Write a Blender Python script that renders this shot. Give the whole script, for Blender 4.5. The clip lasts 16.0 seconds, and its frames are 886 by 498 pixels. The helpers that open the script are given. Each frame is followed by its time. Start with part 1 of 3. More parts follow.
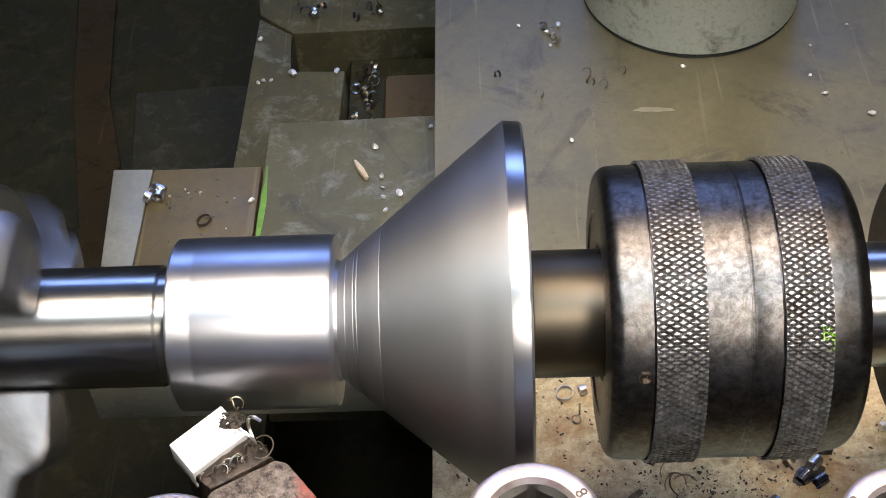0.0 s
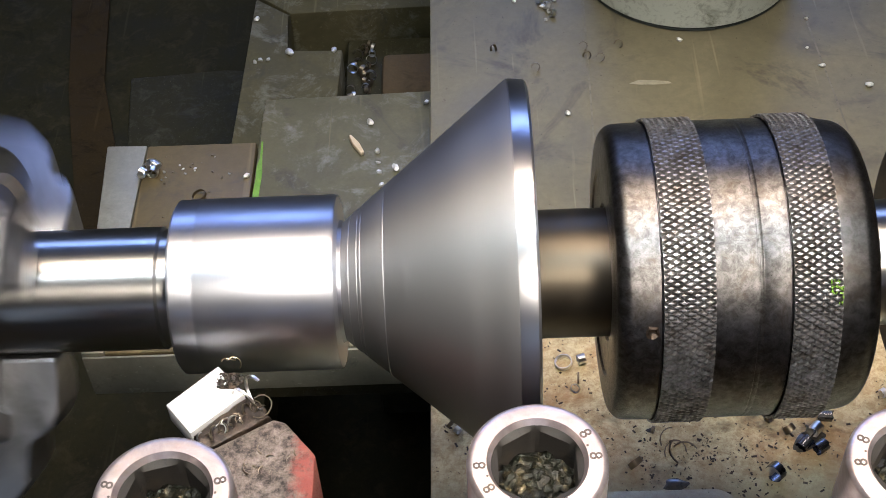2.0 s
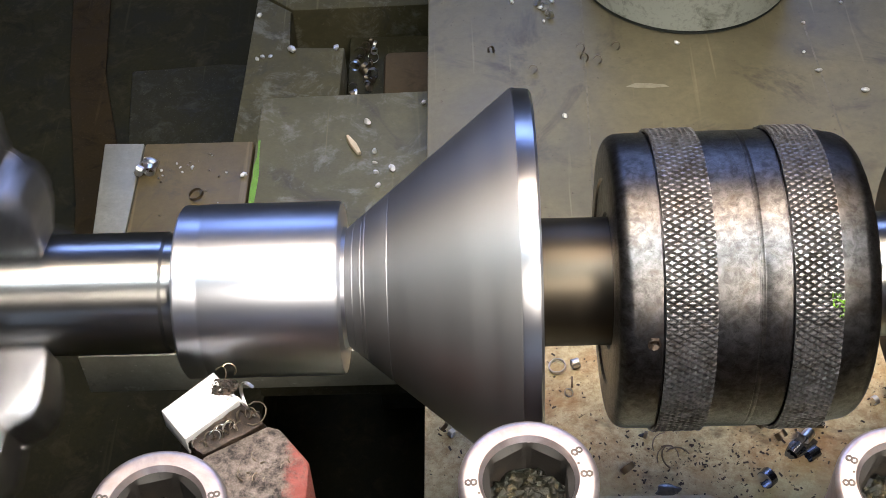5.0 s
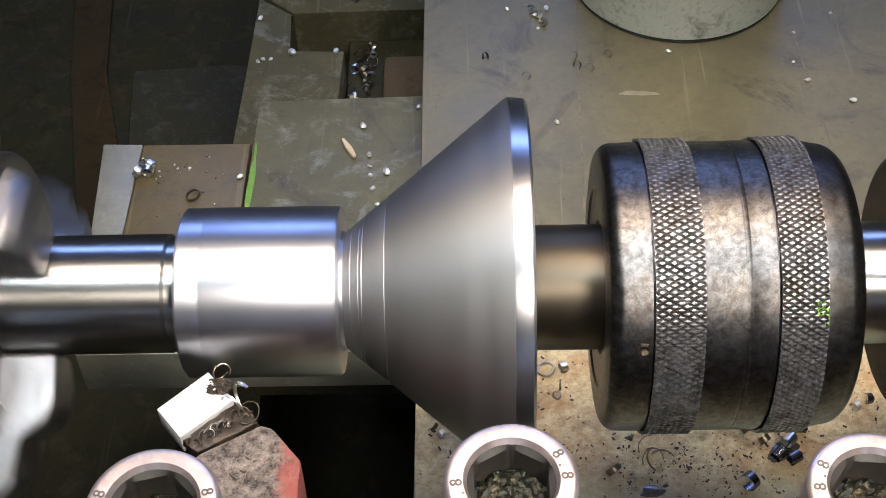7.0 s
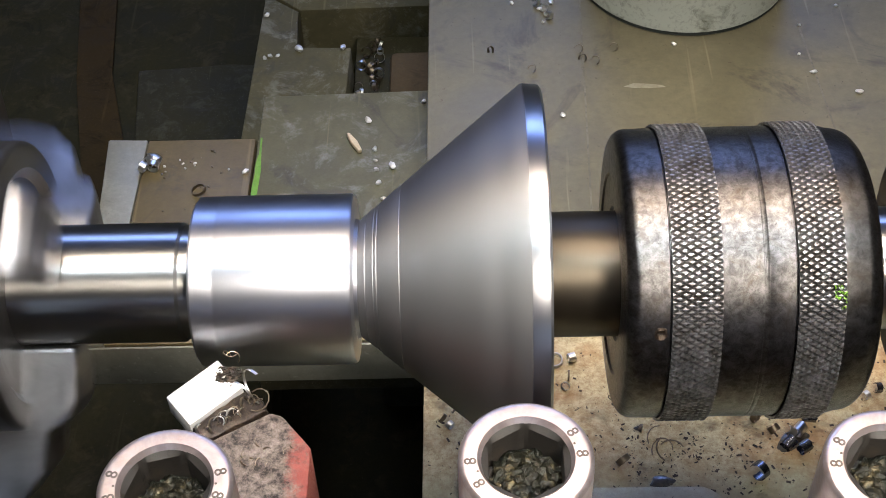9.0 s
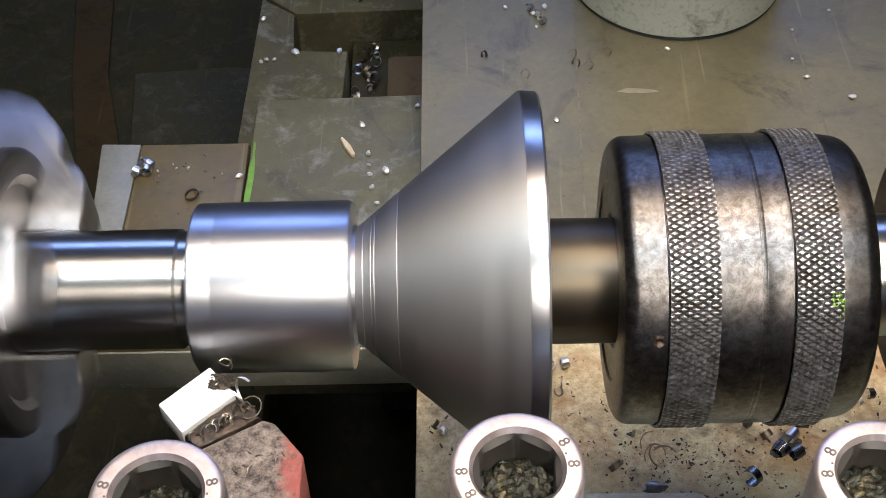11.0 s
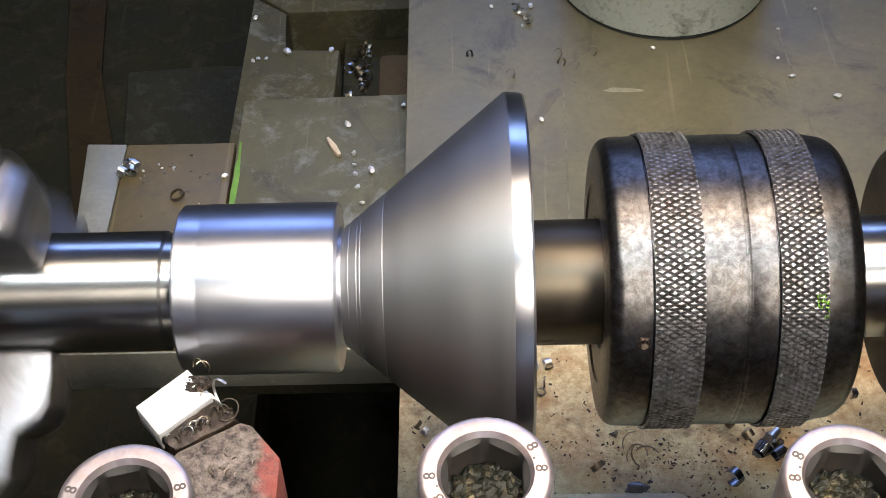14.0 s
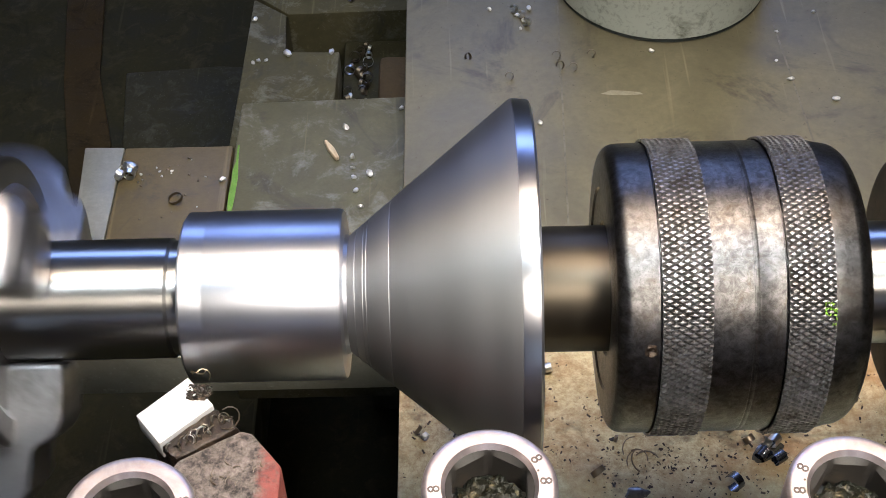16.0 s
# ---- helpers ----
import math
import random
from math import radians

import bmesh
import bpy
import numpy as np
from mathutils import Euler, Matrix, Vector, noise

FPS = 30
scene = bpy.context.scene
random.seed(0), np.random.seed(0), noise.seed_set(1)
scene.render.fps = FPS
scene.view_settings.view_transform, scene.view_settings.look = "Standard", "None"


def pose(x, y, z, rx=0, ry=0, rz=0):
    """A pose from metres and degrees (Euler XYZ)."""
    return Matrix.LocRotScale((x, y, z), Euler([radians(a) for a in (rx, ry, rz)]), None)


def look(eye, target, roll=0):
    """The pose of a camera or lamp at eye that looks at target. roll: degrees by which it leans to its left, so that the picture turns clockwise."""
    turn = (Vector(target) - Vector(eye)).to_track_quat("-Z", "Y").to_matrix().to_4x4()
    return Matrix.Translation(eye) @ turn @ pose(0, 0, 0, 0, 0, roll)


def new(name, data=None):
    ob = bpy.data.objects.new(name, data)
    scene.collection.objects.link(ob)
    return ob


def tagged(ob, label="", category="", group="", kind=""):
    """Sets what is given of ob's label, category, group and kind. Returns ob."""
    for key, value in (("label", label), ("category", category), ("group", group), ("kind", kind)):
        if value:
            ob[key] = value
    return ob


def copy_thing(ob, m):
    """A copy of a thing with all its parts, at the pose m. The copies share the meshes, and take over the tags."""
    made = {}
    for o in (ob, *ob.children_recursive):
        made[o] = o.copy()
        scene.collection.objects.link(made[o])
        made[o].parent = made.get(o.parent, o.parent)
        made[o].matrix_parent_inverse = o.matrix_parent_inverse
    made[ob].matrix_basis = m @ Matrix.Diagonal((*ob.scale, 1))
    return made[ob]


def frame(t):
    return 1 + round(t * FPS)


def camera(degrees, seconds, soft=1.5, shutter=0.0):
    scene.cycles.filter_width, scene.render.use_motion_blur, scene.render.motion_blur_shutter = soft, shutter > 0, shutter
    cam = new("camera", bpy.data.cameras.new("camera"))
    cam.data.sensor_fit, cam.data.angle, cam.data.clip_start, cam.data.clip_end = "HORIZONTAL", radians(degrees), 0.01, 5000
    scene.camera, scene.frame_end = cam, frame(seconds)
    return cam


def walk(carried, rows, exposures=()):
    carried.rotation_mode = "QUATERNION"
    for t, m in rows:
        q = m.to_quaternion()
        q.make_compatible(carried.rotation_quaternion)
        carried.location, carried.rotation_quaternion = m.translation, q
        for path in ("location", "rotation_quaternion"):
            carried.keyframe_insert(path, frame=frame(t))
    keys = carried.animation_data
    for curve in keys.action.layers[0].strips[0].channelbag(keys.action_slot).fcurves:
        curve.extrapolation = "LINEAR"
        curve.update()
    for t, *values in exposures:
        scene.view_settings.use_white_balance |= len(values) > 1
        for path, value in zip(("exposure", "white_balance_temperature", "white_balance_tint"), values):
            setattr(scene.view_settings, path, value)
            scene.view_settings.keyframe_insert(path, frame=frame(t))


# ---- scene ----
AX = 1.10      # height of the lathe's axis over the floor
MM = 0.001
FEED = -0.000525  # carriage travel along the axis, metres a second
LAST = 16.0
TURN_RATE = 908.0  # degrees a second of the spindle
JAW_START = 7.0    # spindle angle at the start, degrees

# ---- camera ----
cam = camera(35.75, LAST, soft=0.85, shutter=0.4)
PATH = [
    (0.0, 0.00899, -0.17344, 0.21196, 42.098, 2.353, -0.339),
    (0.5, 0.00737, -0.17359, 0.21033, 42.084, 2.292, -0.454),
    (1.0, 0.00509, -0.17268, 0.20914, 41.984, 2.208, -0.492),
    (1.5, 0.00808, -0.17580, 0.20959, 42.055, 2.466, -0.698),
    (2.0, 0.00650, -0.17806, 0.20496, 42.140, 2.312, -0.738),
    (2.5, 0.00601, -0.17697, 0.20731, 41.923, 2.292, -0.778),
    (3.0, 0.00658, -0.17586, 0.20641, 41.874, 2.312, -0.687),
    (3.5, 0.00595, -0.17528, 0.20964, 41.683, 1.924, -0.459),
    (4.0, 0.00564, -0.17458, 0.21052, 41.761, 1.722, -0.386),
    (4.5, 0.00543, -0.17506, 0.20789, 41.676, 1.885, -0.455),
    (7.0, 0.00563, -0.17935, 0.21404, 41.622, 1.335, -0.056),
    (7.5, 0.00466, -0.17959, 0.21245, 41.774, 1.149, 0.004),
    (8.0, 0.00392, -0.18117, 0.20893, 41.769, 1.345, -0.045),
    (8.5, 0.00446, -0.18235, 0.20978, 41.756, 1.620, -0.271),
    (9.0, 0.00287, -0.18165, 0.21100, 41.870, 1.547, -0.233),
    (9.5, 0.00344, -0.18285, 0.21246, 41.963, 1.530, -0.311),
    (12.0, 0.00163, -0.17934, 0.21154, 41.734, 1.303, -0.374),
    (12.5, 0.00286, -0.17929, 0.21256, 41.665, 1.426, -0.390),
    (13.0, 0.00276, -0.17876, 0.21261, 41.696, 1.459, -0.447),
    (13.5, 0.00315, -0.17900, 0.21097, 41.714, 1.439, -0.458),
    (14.0, 0.00495, -0.17983, 0.21247, 41.717, 1.398, -0.436),
    (14.5, 0.00483, -0.17854, 0.21474, 41.704, 1.164, -0.496),
    (15.0, 0.00221, -0.17647, 0.21364, 41.645, 1.096, -0.512),
    (15.5, 0.00229, -0.17677, 0.21166, 41.607, 1.265, -0.588),
    (16.0, 0.00271, -0.17786, 0.21349, 41.563, 1.284, -0.649),
]
walk(cam, [(t, pose(x, y, z + AX, rx, ry, rz)) for t, x, y, z, rx, ry, rz in PATH], [(0.0, 0.0), (LAST, 0.0)])


# ---- helpers of this scene ----
def empty(name, x=0, y=0, z=0):
    ob = new(name)
    ob.empty_display_size = 0.01
    ob.matrix_basis = pose(x * MM, y * MM, AX + z * MM)
    return ob


def finish(name, bm, mat, smooth=None):
    for v in bm.verts:
        v.co *= MM
    bmesh.ops.recalc_face_normals(bm, faces=bm.faces)
    me = bpy.data.meshes.new(name)
    bm.to_mesh(me)
    bm.free()
    if smooth is not None:
        for p in me.polygons:
            p.use_smooth = True
        me.set_sharp_from_angle(angle=radians(smooth))
    if mat:
        me.materials.append(mat)
    return me


def part(name, bm, mat, parent, label="", smooth=35, at=(0, 0, 0)):
    ob = new(name, finish(name, bm, mat, smooth))
    ob.parent = parent
    ob.location = Vector(at) * MM
    return tagged(ob, label)


def thing(name, bm, mat, at, label, category, group="", kind="", smooth=35):
    ob = new(name, finish(name, bm, mat, smooth))
    ob.matrix_basis = pose(at[0] * MM, at[1] * MM, AX + at[2] * MM)
    return tagged(ob, label, category, group, kind)


def turned(profile, segs=96, closed=True):
    """A solid of revolution about x from (x, radius) points."""
    bm = bmesh.new()
    rings = []
    for x, r in profile:
        if r <= 0:
            rings.append([bm.verts.new((x, 0, 0))])
        else:
            rings.append([bm.verts.new((x, r * math.cos(a), r * math.sin(a))) for a in (2 * math.pi * k / segs for k in range(segs))])
    for a, b in zip(rings, rings[1:]):
        for k in range(segs):
            q = [a[k % len(a)], a[(k + 1) % len(a)], b[(k + 1) % len(b)], b[k % len(b)]]
            q = list(dict.fromkeys(q))
            if len(q) > 2:
                bm.faces.new(q)
    if closed:
        for ring in (rings[0], rings[-1]):
            if len(ring) > 2:
                bm.faces.new(ring)
    return bm


def upright(bm):
    """Turn a solid about x into one about z."""
    bmesh.ops.rotate(bm, verts=bm.verts, cent=(0, 0, 0), matrix=Matrix.Rotation(radians(-90), 3, "Y"))
    return bm


def arc(cx, cy, r, a0, a1, n=5):
    return [(cx + r * math.cos(radians(a0 + (a1 - a0) * k / n)), cy + r * math.sin(radians(a0 + (a1 - a0) * k / n))) for k in range(n + 1)]


def prism(points, z0, z1, bevel=0.0, segs=2, bm=None):
    bm = bm or bmesh.new()
    low = [bm.verts.new((x, y, z0)) for x, y in points]
    top = [bm.verts.new((x, y, z1)) for x, y in points]
    n = len(points)
    faces = [bm.faces.new(low[::-1]), bm.faces.new(top)]
    faces += [bm.faces.new((low[k], low[(k + 1) % n], top[(k + 1) % n], top[k])) for k in range(n)]
    if bevel:
        edges = list({e for f in faces for e in f.edges})
        bmesh.ops.bevel(bm, geom=edges, offset=bevel, segments=segs, profile=0.5, affect="EDGES")
    return bm


def block(x0, x1, y0, y1, z0, z1, bevel=0.0, bm=None):
    return prism([(x0, y0), (x1, y0), (x1, y1), (x0, y1)], z0, z1, bevel, bm=bm)


def roughen(bm, size, scale, seed=0.0):
    for v in bm.verts:
        d = noise.noise_vector(v.co * scale + Vector((seed, seed * 1.7, -seed)))
        v.co += d * size
    return bm


# ---- world and lights ----
world = bpy.data.worlds.new("world")
scene.world = world
world.use_nodes = True
sky = world.node_tree.nodes.new("ShaderNodeTexSky")
sky.sky_type, sky.sun_disc = "NISHITA", False
sky.sun_elevation, sky.sun_rotation = radians(30), radians(150)
world.node_tree.links.new(sky.outputs[0], world.node_tree.nodes["Background"].inputs[0])
world.node_tree.nodes["Background"].inputs[1].default_value = 0.08


def area(name, eye, target, sx, sy, watts, colour, spread=180):
    lamp = bpy.data.lights.new(name, "AREA")
    lamp.shape, lamp.size, lamp.size_y, lamp.energy, lamp.color = "RECTANGLE", sx, sy, watts, colour
    lamp.spread = radians(spread)
    ob = new(name, lamp)
    ob.matrix_basis = look(eye, target)
    return ob


CENTRE = (0.0, 0.0, AX)
# the strip work lamp on the operator's side
area("work_lamp_light", (0.04, -0.098, AX + 0.38), (0.05, -0.04, AX - 0.06), 0.38, 0.026, 0.46, (0.86, 0.95, 1.0), 66)
# unseen lamp low on the operator's side, added to brighten the slide's near half
area("fill_lamp_light", (0.13, -0.31, AX + 0.33), (-0.005, 0.0, AX - 0.075), 0.10, 0.10, 0.14, (1.0, 0.90, 0.78), 37)
# the warm shaded lamp straight overhead
area("shaded_lamp_light", (0.06, 0.045, AX + 0.42), (0.07, -0.02, AX), 0.34, 0.07, 0.42, (1.0, 0.79, 0.62), 60)
# ceiling tubes
area("ceiling_lamp_light", (0.1, 0.25, 2.40), (0.1, 0.25, 0), 1.5, 0.25, 6.0, (1.0, 0.98, 0.86))
# daylight in the rear window's opening; the front window is unseen, added as fill
area("window_light", (0.0, 1.46, AX + 1.07), CENTRE, 1.3, 0.05, 6.0, (0.21, 0.36, 1.0))
area("fill_window_light", (0.1, -2.12, AX + 0.35), (0.1, 0, AX + 0.35), 1.6, 0.9, 0.5, (0.70, 0.82, 1.0))


# ---- materials ----
def nodes(name):
    mat = bpy.data.materials.new(name)
    mat.use_nodes = True
    nt = mat.node_tree
    return mat, nt, nt.nodes["Principled BSDF"]


def ramp(nt, source, stops):
    r = nt.nodes.new("ShaderNodeValToRGB")
    r.color_ramp.elements[0].position, r.color_ramp.elements[0].color = stops[0][0], (*stops[0][1], 1)
    r.color_ramp.elements[1].position, r.color_ramp.elements[1].color = stops[-1][0], (*stops[-1][1], 1)
    for p, c in stops[1:-1]:
        r.color_ramp.elements.new(p).color = (*c, 1)
    nt.links.new(source, r.inputs[0])
    return r.outputs[0]


def coords(nt, scale=(1, 1, 1)):
    co = nt.nodes.new("ShaderNodeTexCoord")
    mp = nt.nodes.new("ShaderNodeMapping")
    mp.inputs["Scale"].default_value = scale
    nt.links.new(co.outputs["Object"], mp.inputs[0])
    return mp.outputs[0]


def noisy(nt, vector, scale, detail=6, rough=0.6, warp=0.0):
    n = nt.nodes.new("ShaderNodeTexNoise")
    n.inputs["Scale"].default_value, n.inputs["Detail"].default_value = scale, detail
    n.inputs["Roughness"].default_value, n.inputs["Distortion"].default_value = rough, warp
    nt.links.new(vector, n.inputs["Vector"])
    return n.outputs["Fac"]


def mixed(nt, fac, a, b, blend="MIX"):
    m = nt.nodes.new("ShaderNodeMix")
    m.data_type, m.blend_type = "RGBA", blend
    for sock, val in ((m.inputs[0], fac), (m.inputs[6], a), (m.inputs[7], b)):
        if isinstance(val, (int, float)):
            sock.default_value = val
        elif isinstance(val, tuple):
            sock.default_value = (*val, 1)
        else:
            nt.links.new(val, sock)
    return m.outputs[2]


def bumped(nt, bsdf, height, strength, distance):
    b = nt.nodes.new("ShaderNodeBump")
    b.inputs["Strength"].default_value, b.inputs["Distance"].default_value = strength, distance
    nt.links.new(height, b.inputs["Height"])
    nt.links.new(b.outputs[0], bsdf.inputs["Normal"])


def turned_steel(name, base, rough, ring=0.2, aniso=0.0, dirt=0.15):
    """Bright steel with the fine rings that turning leaves about the x axis."""
    mat, nt, bs = nodes(name)
    bs.inputs["Metallic"].default_value = 1.0
    rings = noisy(nt, coords(nt, (1, 0.004, 0.004)), 2600, 3, 0.7)
    wide = noisy(nt, coords(nt, (1, 0.01, 0.01)), 220, 4, 0.6)
    smear = noisy(nt, coords(nt), 60, 5)
    dark = tuple(c * (1 - dirt) for c in base)
    col = mixed(nt, wide, dark, base)
    col = mixed(nt, smear, tuple(c * 0.92 for c in base), col)
    nt.links.new(col, bs.inputs["Base Color"])
    m = nt.nodes.new("ShaderNodeMapRange")
    m.inputs[3].default_value, m.inputs[4].default_value = rough * 0.75, rough * 1.25
    nt.links.new(wide, m.inputs[0])
    nt.links.new(m.outputs[0], bs.inputs["Roughness"])
    bumped(nt, bs, rings, ring, 0.00003)
    if aniso:
        tan = nt.nodes.new("ShaderNodeTangent")
        tan.direction_type, tan.axis = "RADIAL", "X"
        nt.links.new(tan.outputs[0], bs.inputs["Tangent"])
        bs.inputs["Anisotropic"].default_value, bs.inputs["Anisotropic Rotation"].default_value = aniso, 0.25
    return mat


def worn_steel(name, dark, light, rough, stain=(0.10, 0.07, 0.04), metal=0.85, scale=70, bump=0.25, lo=0.38, hi=0.66, pits=True, grain=0.65):
    mat, nt, bs = nodes(name)
    bs.inputs["Metallic"].default_value = metal
    v = coords(nt)
    big, fine = noisy(nt, v, scale, 9, grain, 0.4), noisy(nt, v, scale * 14, 5, 0.7)
    col = ramp(nt, big, [(lo, dark), (hi, light)])
    col = mixed(nt, ramp(nt, noisy(nt, v, scale * 0.45, 6, 0.7, 1.0), [(0.5, (0, 0, 0)), (0.68, (0.8, 0.8, 0.8))]), col, stain)
    if pits:
        spots = ramp(nt, fine, [(0.33, (1, 1, 1)), (0.42, (0, 0, 0))])
        col = mixed(nt, spots, col, tuple(c * 0.5 for c in dark))
    nt.links.new(col, bs.inputs["Base Color"])
    r = nt.nodes.new("ShaderNodeMapRange")
    r.inputs[3].default_value, r.inputs[4].default_value = rough * 1.25, rough * 0.75
    nt.links.new(big, r.inputs[0])
    nt.links.new(r.outputs[0], bs.inputs["Roughness"])
    bumped(nt, bs, fine, bump, 0.0002)
    return mat


def oily_iron(name, base, speck, gloss=0.5, near=None, rough=0.42, metal=0.35, scale=30, stain=(0.06, 0.055, 0.045), haze=None, specks=0.62):
    """Ground cast iron under a film of oil, with specks of swarf, stains and long scratches."""
    mat, nt, bs = nodes(name)
    v = coords(nt)
    bs.inputs["Metallic"].default_value, bs.inputs["Specular IOR Level"].default_value = metal, gloss
    patch = noisy(nt, v, scale, 7, 0.62, 0.6)
    patch = ramp(nt, patch, [(0.30, (0, 0, 0)), (0.70, (1, 1, 1))])
    col = mixed(nt, patch, tuple(c * 0.66 for c in base), tuple(min(1, c * 1.30) for c in base))
    col = mixed(nt, noisy(nt, v, scale * 12, 6, 0.75), tuple(c * 0.55 for c in base), col)
    # Tan residue on the near half, lightened further to carry a warm light pool.
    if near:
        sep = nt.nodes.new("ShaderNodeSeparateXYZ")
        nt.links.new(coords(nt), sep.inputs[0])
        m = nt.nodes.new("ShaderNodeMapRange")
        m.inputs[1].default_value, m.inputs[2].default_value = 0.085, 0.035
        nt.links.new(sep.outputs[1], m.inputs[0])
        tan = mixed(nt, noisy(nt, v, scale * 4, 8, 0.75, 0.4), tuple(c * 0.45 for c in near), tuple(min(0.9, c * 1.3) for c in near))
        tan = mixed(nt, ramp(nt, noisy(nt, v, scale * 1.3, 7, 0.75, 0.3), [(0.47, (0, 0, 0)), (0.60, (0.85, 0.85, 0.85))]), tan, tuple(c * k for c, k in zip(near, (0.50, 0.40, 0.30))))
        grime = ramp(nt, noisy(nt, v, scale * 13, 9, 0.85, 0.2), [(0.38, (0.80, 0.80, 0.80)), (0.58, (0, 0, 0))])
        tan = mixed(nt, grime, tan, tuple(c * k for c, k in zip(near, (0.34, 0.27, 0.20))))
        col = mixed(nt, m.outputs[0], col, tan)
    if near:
        # The front edge fades to grey, standing in for the tool post's shade.
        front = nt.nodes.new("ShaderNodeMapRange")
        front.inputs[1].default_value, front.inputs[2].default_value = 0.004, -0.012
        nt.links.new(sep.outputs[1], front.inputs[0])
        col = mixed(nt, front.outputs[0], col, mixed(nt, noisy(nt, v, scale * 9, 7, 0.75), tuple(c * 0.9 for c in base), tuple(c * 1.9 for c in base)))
    blot = ramp(nt, noisy(nt, v, scale * 0.7, 5, 0.75, 1.2), [(0.54, (0, 0, 0)), (0.68, (0.75, 0.75, 0.75))])
    col = mixed(nt, blot, col, stain)
    dots = ramp(nt, noisy(nt, v, scale * 22, 3, 0.6), [(specks, (0, 0, 0)), (specks + 0.05, (1, 1, 1))])
    col = mixed(nt, dots, col, speck)
    scratch = ramp(nt, noisy(nt, coords(nt, (1.0, 0.03, 1.0)), 420, 2, 0.5, 0.3), [(0.66, (0, 0, 0)), (0.74, (0.35, 0.35, 0.35))])
    col = mixed(nt, scratch, col, tuple(min(1, c * 1.8) for c in base))
    if haze:
        wet = ramp(nt, noisy(nt, v, scale * 1.6, 9, 0.75, 0.5), [(0.52, (0, 0, 0)), (0.66, (0.95, 0.95, 0.95))])
        col = mixed(nt, wet, col, haze)
    nt.links.new(col, bs.inputs["Base Color"])
    r = nt.nodes.new("ShaderNodeMapRange")
    r.inputs[3].default_value, r.inputs[4].default_value = rough * 0.75, rough * 1.3
    nt.links.new(patch, r.inputs[0])
    nt.links.new(r.outputs[0], bs.inputs["Roughness"])
    bumped(nt, bs, noisy(nt, v, scale * 25, 4, 0.6), 0.3, 0.0002)
    return mat


def painted(name, base, other, scale=40, rough=0.5, lo=0.45, hi=0.65, bump=0.2, metal=0.0):
    mat, nt, bs = nodes(name)
    v = coords(nt)
    fac = noisy(nt, v, scale, 8, 0.7, 0.5)
    col = ramp(nt, fac, [(lo, base), (hi, other)])
    col = mixed(nt, ramp(nt, noisy(nt, v, scale * 7, 5), [(0.52, (0, 0, 0)), (0.68, (0.65, 0.65, 0.65))]), col, tuple(c * 0.6 for c in base))
    nt.links.new(col, bs.inputs["Base Color"])
    bs.inputs["Roughness"].default_value, bs.inputs["Metallic"].default_value = rough, metal
    bumped(nt, bs, fac, bump, 0.0004)
    return mat


def glow(name, colour, strength):
    mat, nt, bs = nodes(name)
    bs.inputs["Base Color"].default_value = (0.8, 0.8, 0.8, 1)
    bs.inputs["Emission Color"].default_value = (*colour, 1)
    bs.inputs["Emission Strength"].default_value = strength
    return mat


SHAFT = turned_steel("turned_shaft_steel", (0.48, 0.475, 0.46), 0.33, 0.10, 0.86)
SLEEVE = turned_steel("fresh_turned_steel", (0.55, 0.57, 0.63), 0.44, 0.15, 0.78, dirt=0.08)
CONE = turned_steel("satin_cone_steel", (0.33, 0.33, 0.335), 0.54, 0.15, 0.55, dirt=0.25)
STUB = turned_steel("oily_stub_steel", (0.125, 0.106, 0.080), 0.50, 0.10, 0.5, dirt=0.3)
RIM = turned_steel("polished_rim_steel", (0.52, 0.53, 0.56), 0.36, 0.10, 0.8)
BODY = worn_steel("worn_blued_steel", (0.050, 0.048, 0.047), (0.135, 0.132, 0.130), 0.31, stain=(0.055, 0.044, 0.034), metal=1.0, scale=500, bump=0.24, lo=0.38, hi=0.62, grain=0.74)
KNURL = worn_steel("knurled_steel", (0.14, 0.135, 0.135), (0.30, 0.295, 0.30), 0.32, metal=0.9, stain=(0.10, 0.085, 0.07), scale=420, bump=0.1, pits=False)
DARK_STEEL = worn_steel("dark_oily_steel", (0.014, 0.012, 0.010), (0.040, 0.035, 0.030), 0.6, metal=0.2, scale=40)
CHUCK = worn_steel("chuck_steel", (0.07, 0.068, 0.066), (0.17, 0.165, 0.163), 0.30, scale=50, stain=(0.08, 0.07, 0.06))
JAW = worn_steel("jaw_steel", (0.24, 0.238, 0.25), (0.36, 0.358, 0.37), 0.42, scale=60, stain=(0.10, 0.095, 0.09), metal=1.0, pits=False)
# near is paler than the tan stain alone, for the warm light on it
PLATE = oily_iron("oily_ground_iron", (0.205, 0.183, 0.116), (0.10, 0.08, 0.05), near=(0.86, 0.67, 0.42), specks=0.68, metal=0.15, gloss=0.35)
WING = oily_iron("wing_iron", (0.16, 0.146, 0.082), (0.22, 0.21, 0.18), haze=(0.25, 0.245, 0.215), metal=0.08, gloss=0.3, scale=38, specks=0.72)
WING_BROWN = oily_iron("brown_wing_iron", (0.165, 0.125, 0.062), (0.20, 0.17, 0.12), metal=0.08, gloss=0.3, scale=38, specks=0.72)
GROUND_STRIP = oily_iron("ground_strip_iron", (0.34, 0.32, 0.25), (0.22, 0.20, 0.16), scale=45, specks=0.72)
BED = oily_iron("bed_iron", (0.125, 0.112, 0.062), (0.22, 0.21, 0.17), scale=45, haze=(0.20, 0.19, 0.15), metal=0.0, rough=0.6, gloss=0.12, specks=0.70)
